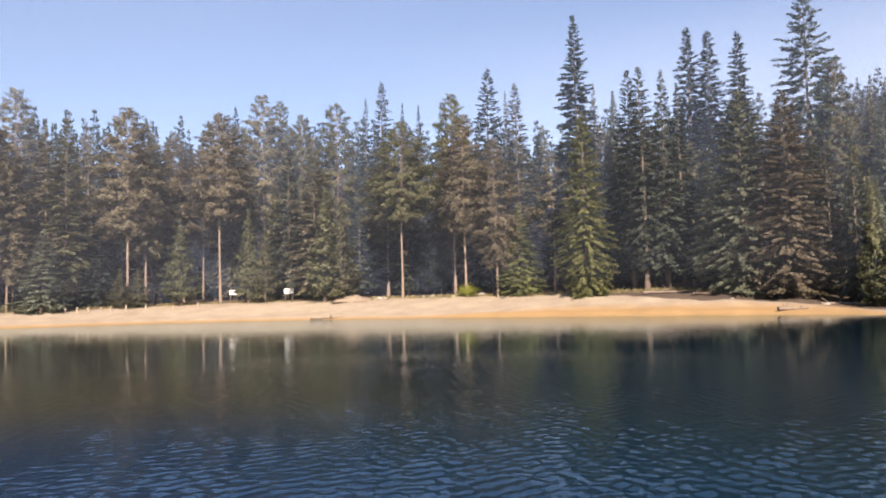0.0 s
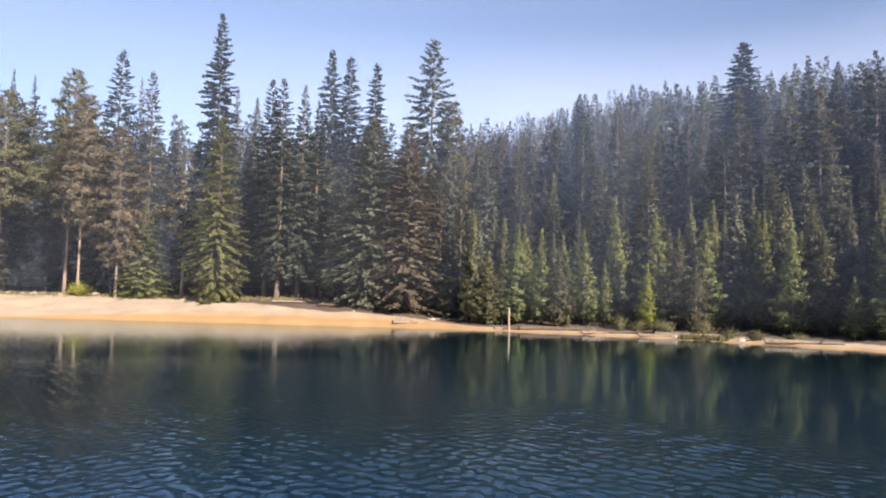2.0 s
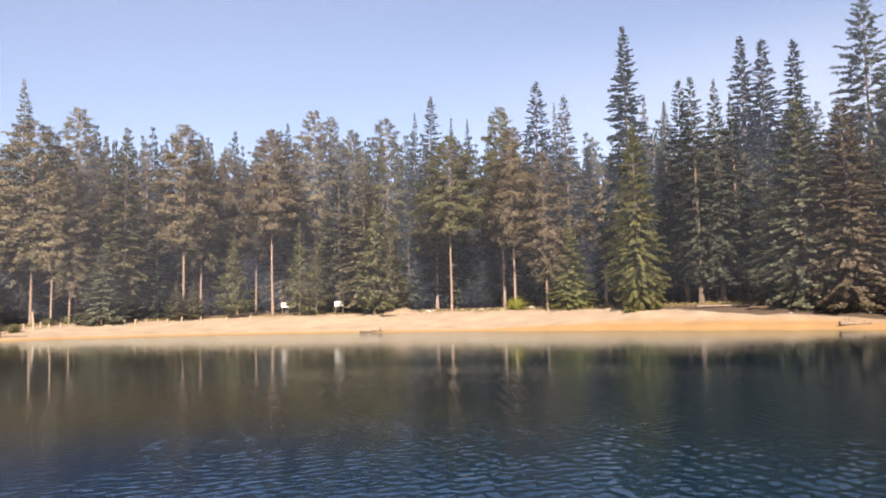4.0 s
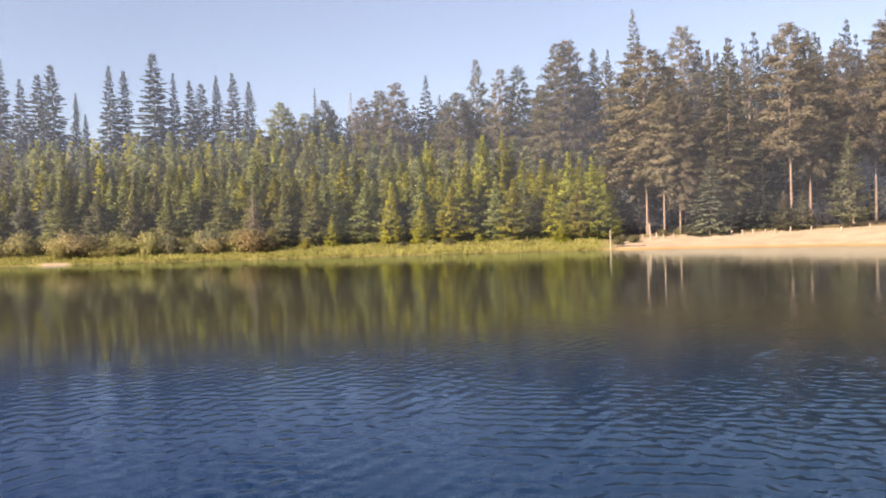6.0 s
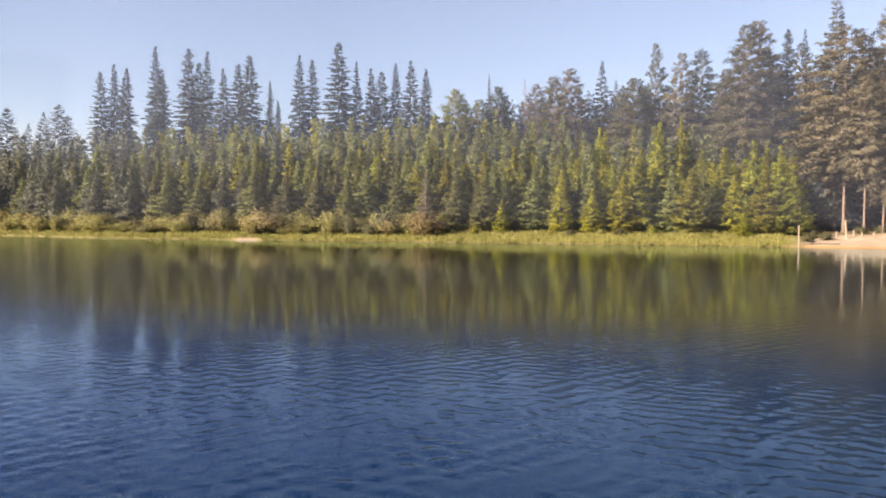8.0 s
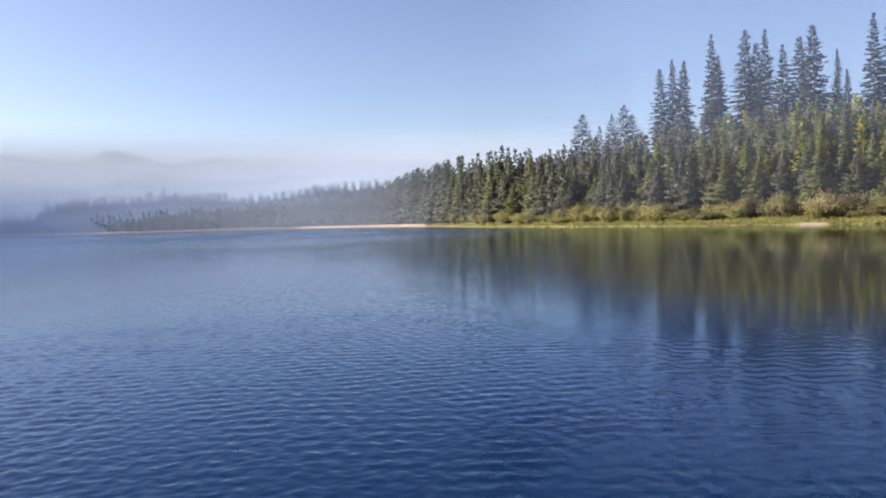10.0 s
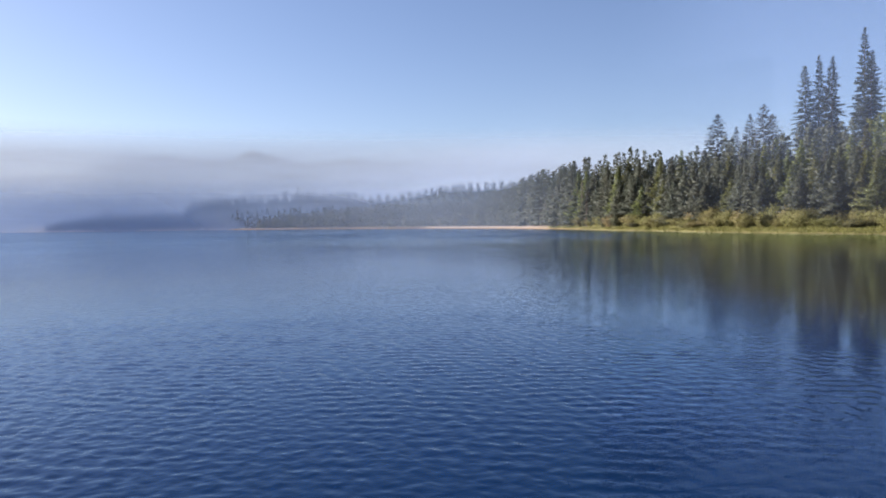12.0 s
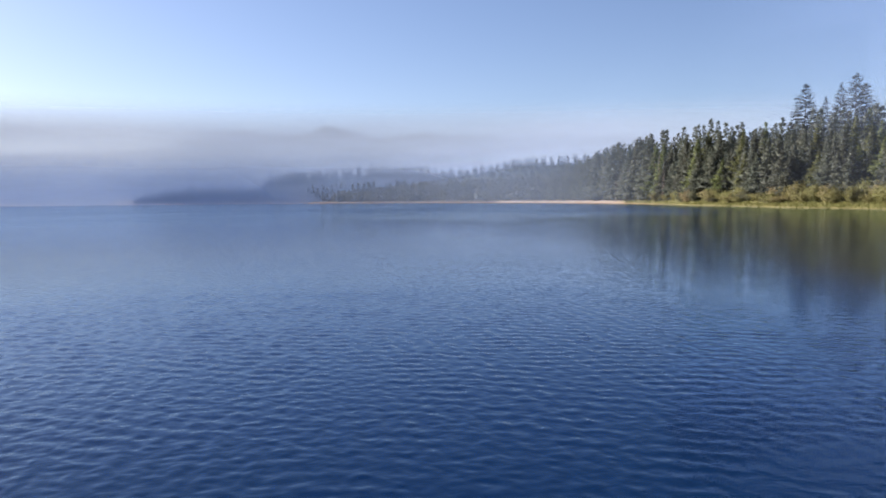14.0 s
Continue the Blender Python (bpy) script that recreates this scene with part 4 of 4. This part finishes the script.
# aerial haze put in as tinted sheets that lift the woods' dark tones
mist_haze_sheet(None, -74, 99, 90, 0.028, "added haze sheet along the edge of the wood", behind=6.5, foot=0.06, head=0.6, side=0.09)
mist_haze_sheet(None, -74, 99, 95, 0.038, "added bluish haze sheet among the shore trees", behind=25, foot=0.05, head=0.6, side=0.09, tone=(0.46, 0.63, 1.0))
mist_haze_sheet(None, -74, 99, 110, 0.065, "added bluish haze sheet in the depth of the wood", behind=56, foot=0.03, head=0.6, side=0.09, tone=(0.46, 0.63, 1.0))
mist_haze_sheet(None, 36, 99, 80, 0.03, "added bluish haze sheet over the young pines", behind=42, foot=0.05, head=0.6, side=0.2, tone=(0.5, 0.66, 1.0))
mist_haze_sheet(None, 2, 101, 70, 0.014, "added pale haze sheet over the lake margin", behind=2.5, foot=0.06, head=0.5, side=0.3, tone=(0.62, 0.7, 0.95))
mist_haze_sheet(None, -74, -27, 60, 0.035, "added bluish haze sheet over the earthy bank", behind=4, foot=0.05, head=0.4, side=0.3, lean=0.5, tone=(0.55, 0.7, 1.0))
mist_haze_sheet(None, -74, -26, 95, 0.11, "added bluish haze sheet below the hillside", behind=26, foot=0.05, head=0.3, side=0.25, lean=2.0, tone=(0.55, 0.7, 1.0))
mist_haze_sheet(None, -74, -26, 110, 0.28, "added bluish haze sheet on the hillside", behind=60, foot=0.02, head=0.3, side=0.25, lean=1.6, tone=(0.6, 0.74, 1.0))

# ---- undergrowth of the grassy shore ----
def build_grass(name, label, count, az0, az1, s0, s1, size, mat, seed):
    rng = np.random.default_rng(seed)
    az = rng.uniform(az0, az1, count)
    s = s0 + (s1 - s0) * rng.random(count) ** 1.2
    keep = (np.abs(az - 75.4) > 1.0) | (s > 3)
    az, s = az[keep], s[keep]
    d = shore(az) + s
    z = height(az, d)
    a = np.radians(az)
    base = np.repeat(np.stack([-np.sin(a) * d, np.cos(a) * d, z - 0.03], -1), 4, 0)
    base[:, :2] += rng.normal(0, 0.12, (len(base), 2))
    way = rng.normal(0, 0.28, base.shape) + np.array([0, 0, 1])
    L = size * rng.uniform(0.5, 1.25, len(base))
    me = mesh_from(name, *blades(rng, base, way, L, L * 0.16), mat)
    tagged(new(name, me), label, "grass", kind="stuff")


build_grass("grass", "yellow-green sedge covering the low lake shore", 16000, 36, 103, -0.1, 17, 0.52, FOLIAGE["grass"], 8)


def build_shrub(seed, r, h, leaves):
    """A rounded bush: thin stems and a loose crown of leaves."""
    rng = np.random.default_rng(seed)
    wood, tips = [], []
    for k in range(16):
        a, lean = rng.uniform(0, 6.283), rng.uniform(0.1, 1.0)
        tip = np.array([math.cos(a) * r * lean, math.sin(a) * r * lean, h * rng.uniform(0.65, 1.0) * (1.08 - 0.42 * lean ** 2)])
        mid = tip * [0.35, 0.35, 0.55]
        wood.append(tube([np.zeros(3), mid, tip], [0.03, 0.02, 0.006], 4))
        t = rng.uniform(0.25, 1.05, leaves // 16)[:, None]
        tips.append((1 - t) ** 2 * 0 + 2 * t * (1 - t) * mid + t * t * tip + rng.normal(0, 0.22 * r, (leaves // 16, 3)))
    base = np.concatenate(tips)
    base[:, 2] = np.maximum(base[:, 2], 0.02)
    way = rng.normal(size=base.shape) * 0.6 + np.array([0, 0, 1.2])
    L = rng.uniform(0.2, 0.46, len(base))
    return mesh_from("stem", *join(wood), BARK, flat=False), foliage_mesh("foliage", *rounded(*blades(rng, base, way, L, L * 0.34), (0, 0, 0), 0.8), FOLIAGE["shrub"])


SHRUBS = [build_shrub(k, 1.5, 2.4, 2000) for k in (201, 202, 203, 204)]


def shrub(az, behind, r, h, colour, label, group=""):
    stem, leaves = tree_rng.choice(SHRUBS)
    e = new("shrub")
    e.empty_display_size = 0.3
    d = float(shore(az)) + behind
    e.matrix_world = Matrix.LocRotScale(place(az, d) - Vector((0, 0, 0.05)), Euler((0, 0, tree_rng.uniform(0, 6.28))), (r / 1.5, r / 1.5, h / 2.4))
    tagged(e, label, "shrub", group)
    part("stem", stem, None, e)
    f = part("foliage", leaves, None, e)
    f.material_slots[0].link = "OBJECT"
    f.material_slots[0].material = FOLIAGE[colour]


bushes = random.Random(23)
for i in range(124):
    az = 62 + 39 * ((i * 0.618034) % 1)
    tone = bushes.choice(("shrub", "shrub", "shrub", "shrub", "olive", "tan"))
    words = {"shrub": "yellow-olive willow shrub in the shore grass", "tan": "tan autumn willow shrub in the shore grass", "olive": "dull green willow shrub in the shore grass"}[tone]
    shrub(az, bushes.uniform(8, 15.5), bushes.uniform(1.4, 3.2), bushes.uniform(0.9, 3.0), tone, words, "willow shrubs")
for i in range(14):
    az = 37 + 25 * ((i * 0.618034) % 1)
    shrub(az, bushes.uniform(10, 14.5), bushes.uniform(0.5, 1.1), bushes.uniform(0.6, 1.5), bushes.choice(("shrub", "yellow", "olive")), "small olive shrub before the young pines", "low shrubs")
shrub(60.8, 9.5, 1.1, 2.0, "yellow", "rounded yellow-green shrub on the grassy shore")
shrub(-1.8, 15.0, 1.4, 1.3, "yellow", "low yellow-green bush at the top of the beach")
for az, b, r, h in ((-42.2, 4.2, 0.8, 0.8), (-44.0, 4.6, 1.2, 1.0), (-46.8, 4.8, 1.0, 0.9), (-41.0, 5.0, 0.7, 1.2), (-48.6, 2.6, 0.7, 0.7), (-50.3, 2.2, 0.7, 0.6), (-53.0, 2.6, 0.8, 0.6)):
    shrub(az, b, r, h, "olive", "low olive shrub on the earthy bank", "bank shrubs")
for az, b in ((33.6, 8.0), (34.4, 9.5), (31.5, 14.5), (34.8, 6.0), (30.4, 15.5)):
    shrub(az, b, 1.0, 0.9, "olive", "low olive shrub where beach meets grass", "beach-end shrubs")
build_grass("grass", "low green reeds at the edge of the bank", 170, -48.4, -45.2, 0.2, 1.4, 0.42, FOLIAGE["olive"], 9)
build_grass("grass", "thin dry grass on the forest edge", 2200, -27, 34, 13, 19, 0.35, FOLIAGE["tan"], 10)

# pale dead pines at the far end of the grassy shore
for i in range(12):
    plant("D", "dead", 100.2 + 3.6 * ((i * 0.618) % 1), 9 + 8 * ((i * 0.39) % 1), 12 + 6 * ((i * 0.77) % 1), 0.9, "by the far shore", "dead pines")


# ---- things on the beach ----
def bevelled_box(bm, size, at, turn=0.0, bevel=0.01):
    geo = bmesh.ops.create_cube(bm, size=1.0, matrix=Matrix.Translation(at) @ Matrix.Rotation(turn, 4, "Z") @ Matrix.Diagonal((*size, 1)))
    edges = list({e for v in geo["verts"] for e in v.link_edges})
    bmesh.ops.bevel(bm, geom=edges, offset=bevel, segments=1, affect="EDGES")


def box_part(name, size, at, mat, parent, label="", bevel=0.01):
    bm = bmesh.new()
    bevelled_box(bm, size, at, 0.0, bevel)
    return part(name, bm, mat, parent, label)


def facing(az, behind, lift=0.0):
    """A pose on the ground whose -y side looks at the lake."""
    p = place(az, float(shore(az)) + behind)
    return Matrix.Translation(p + Vector((0, 0, lift))) @ Matrix.Rotation(radians(az), 4, "Z")


def notice_board(az, behind, w, h, sheets, label):
    e = tagged(new("notice_board"), label, "sign", "notice boards")
    for k in (-1, 1):
        box_part("post", (0.11, 0.11, 1.9), (k * w * 0.38, 0.05, 0.85), BARK, e, "rough wooden post")
    panel = box_part("panel", (w, 0.04, h), (0, -0.03, 1.45), WHITE_PAINT, e, "white painted panel")
    box_part("cap_rail", (w + 0.1, 0.14, 0.05), (0, -0.01, 1.45 + h / 2 + 0.03), DEADWOOD, e)
    for x, z, sw, sh in sheets:
        sheet = box_part("sheet", (sw, 0.008, sh), (x, -0.058, 1.45 + z), WHITE_PAINT, panel, "white printed sheet")
        bm = bmesh.new()
        for r in range(4):
            bevelled_box(bm, (sw * (0.8 - 0.12 * (r % 3)), 0.004, sh * 0.07), (x - sw * 0.03 * (r % 3), -0.065, 1.45 + z + sh * (0.3 - 0.19 * r)), 0, 0.001)
        part("print_bars", bm, INK, panel, "faded unreadable lines of print")
    e.matrix_world = facing(az, behind)


notice_board(15.7, 14.5, 1.05, 0.6, [(-0.24, 0.0, 0.42, 0.44), (0.25, 0.04, 0.38, 0.36)], "white notice board on wooden posts before the pines")
notice_board(11.7, 14.0, 1.25, 0.65, [(-0.3, 0.0, 0.48, 0.48), (0.31, 0.0, 0.44, 0.48)], "wide white notice board at the top of the beach")


def stake(name, az, behind, h, r, mat, label, group="", lean=(0.0, 0.0), seed=1, bare=True):
    """A round weathered post, a little crooked, with a chamfered top."""
    rng = np.random.default_rng(seed)
    zs = np.array([-0.25, 0.0, 0.35, 0.7, 0.97, 1.0]) * np.array([1, h, h, h, h, h])
    path = [np.array([lean[0] * z + rng.normal(0, r * 0.12), lean[1] * z + rng.normal(0, r * 0.12), z]) for z in zs]
    v, f = tube(path, r * np.array([1.08, 1.05, 1.0, 0.95, 0.92, 0.6]), 9)
    me = mesh_from(name, v, f.tolist() + [list(range(len(v) - 9, len(v)))], mat, flat=True)
    ob = tagged(new(name, me), label, "post", group)
    ob.matrix_world = facing(az, behind)
    return ob


stake("mooring_post", 35.3, 0.2, 2.6, 0.085, DEADWOOD, "tall weathered pale post at the waterline", seed=3)
stake("mooring_post", -32.8, 0.1, 1.95, 0.075, DEADWOOD, "slim pale pole standing at the waterline", seed=4)
stake("snag_post", 32.4, 9.5, 2.3, 0.13, DEADWOOD, "short weathered snag leaning at the beach end", lean=(-0.08, 0.0), seed=5)
for i, az in enumerate((33.0, 32.0, 31.5, 30.8, 29.2, 28.3, 27.6, 26.8, 26.1, 25.4, 24.6, 24.0, 23.0, 21.7, 19.9, 18.2)):
    stake("bollard", az, 11.5 + 0.6 * math.sin(i * 2.1), 0.62 + 0.12 * math.sin(i * 1.7), 0.105, DEADWOOD, "short pale wooden bollard at the beach edge", "beach bollards", seed=30 + i)


def log(name, az, behind, length, r, turn, mat, label, knots=4, lift=0.0, tilt=0.0, seed=1, category="log", group=""):
    """A fallen trunk with broken branch stubs."""
    rng = np.random.default_rng(seed)
    xs = np.linspace(-0.5, 0.5, 8) * length
    path = [np.array([x, 0.05 * length * math.sin(x * 1.3 + seed) * 0.4, r * 0.75 + rng.normal(0, r * 0.12) + tilt * (x + length / 2)]) for x in xs]
    pieces = [tube(path, r * np.linspace(1.1, 0.5, 8) * rng.uniform(0.9, 1.1, 8), 8)]
    for k in range(knots):
        p = path[rng.integers(1, 7)]
        a = rng.uniform(-1.2, 1.2)
        w = np.array([rng.normal(0, 0.5), math.sin(a), abs(math.cos(a))]) * rng.uniform(0.3, 0.9) * min(1.0, length / 3)
        pieces.append(tube([p, p + w * 0.6, p + w], [r * 0.35, r * 0.2, 0.01], 5))
    ob = tagged(new(name, mesh_from(name, *join(pieces), mat, flat=False)), label, category, group)
    ob.matrix_world = facing(az, behind, lift) @ Matrix.Rotation(radians(turn), 4, "Z")


log("driftwood", 9.3, 0.1, 2.6, 0.17, 8, DARKWOOD, "dark wet driftwood log stranded at the waterline", 3, -0.1, 0.02, 2)
log("driftwood", 8.3, 0.9, 2.4, 0.07, -20, DEADWOOD, "pale branched driftwood beside the dark log", 7, 0.0, 0.12, 5)
for i, (az, b, ln, r, turn, mat, words) in enumerate((
        (-34.3, 2.6, 4.5, 0.16, -14, DARKWOOD, "dark fallen log on the earthy bank"), (-36.5, 3.4, 6.5, 0.20, 6, DARKWOOD, "long dark log along the bank"),
        (-39.2, 1.6, 2.2, 0.13, 25, GREYWOOD, "bleached driftwood piece on the shore"), (-40.6, 2.8, 5.0, 0.17, -5, DARKWOOD, "dark rotting log on the bank"),
        (-47.0, 3.6, 7.0, 0.14, 3, GREYWOOD, "long grey log behind the reeds"), (-53.4, 2.2, 4.5, 0.15, 8, GREYWOOD, "bleached grey log curving over the shore"),
        (-24.9, 3.2, 2.6, 0.16, 30, GREYWOOD, "pale broken log under the dead fir"), (-28.6, 8.5, 5.0, 0.15, 4, GREYWOOD, "grey fallen log in the forest shade"),
        (-16.8, 13.0, 5.5, 0.14, 8, GREYWOOD, "thin grey deadfall at the wood edge"), (-19.8, 11.5, 4.0, 0.12, -10, DARKWOOD, "dark deadfall under the spruces"),
        (28.9, 13.6, 3.6, 0.22, 10, DARKWOOD, "dark log lying under the blue spruce"), (33.9, 3.6, 4.0, 0.14, -8, GREYWOOD, "pale log at the end of the beach"),
        (-32.2, 2.2, 1.8, 0.10, 50, GREYWOOD, "short pale root beside the pole"), (-43.8, 2.0, 3.0, 0.10, 15, GREYWOOD, "thin bleached branch on the shore"))):
    log("fallen_log", az, b, ln, r, turn, mat, words, 4, 0.0, 0.0, 40 + i, group="fallen logs")


def rock(az, behind, size, seed):
    bm = bmesh.new()
    bmesh.ops.create_icosphere(bm, subdivisions=2, radius=size)
    for v in bm.verts:
        k = 1 + 0.35 * noise.noise(v.co * (1.3 / size) + Vector((seed, 0, 0)))
        v.co = Vector((v.co.x * 1.25 * k, v.co.y * k, max(v.co.z * 0.7 * k, -0.25 * size)))
    me = bpy.data.meshes.new("rock")
    bm.to_mesh(me)
    bm.free()
    me.materials.append(STONE)
    ob = tagged(new("rock", me), "small pale granite rock at the forest edge", "rock", "pale rocks")
    ob.matrix_world = facing(az, behind, size * 0.1)


for i, (az, b, size) in enumerate(((4.9, 15.0, 0.34), (4.5, 15.6, 0.24), (1.6, 16.5, 0.22), (0.9, 16.2, 0.3), (-0.7, 15.2, 0.3), (-2.9, 17.5, 0.42), (2.4, 18.0, 0.26), (-6.5, 16.8, 0.3), (-8.2, 17.0, 0.26), (-11.8, 13.8, 0.22), (-27.0, 7.4, 0.22), (-21.0, 8.6, 0.18), (-44.9, 2.5, 0.22), (-49.4, 1.6, 0.2))):
    rock(az, b, size, i * 3.7)


def mound(az, behind, w, d, h, seed):
    bm = bmesh.new()
    bmesh.ops.create_grid(bm, x_segments=22, y_segments=14, size=0.5)
    for v in bm.verts:
        q = max(0.0, 1 - (2 * v.co.x) ** 2) * max(0.0, 1 - (2 * v.co.y) ** 2)
        p = Vector((v.co.x * w, v.co.y * d, 0))
        v.co = Vector((p.x, p.y, h * q ** 0.6 * (1 + 0.3 * noise.noise(p * 1.1 + Vector((seed, 0, 0)))) - 0.15))
    me = bpy.data.meshes.new("earth_mound")
    bm.to_mesh(me)
    bm.free()
    me.materials.append(EARTH)
    me.polygons.foreach_set("use_smooth", [True] * len(me.polygons))
    ob = tagged(new("earth_mound", me), "bare tan earth mound below the young pines", "mound")
    ob.matrix_world = facing(az, behind)


EARTH = plain("dry_tan_earth", (0.15, 0.115, 0.08), (0.27, 0.21, 0.15), 2.5, 0.95, 0.08)
mound(7.0, 13.6, 5.2, 3.4, 0.8, 3)
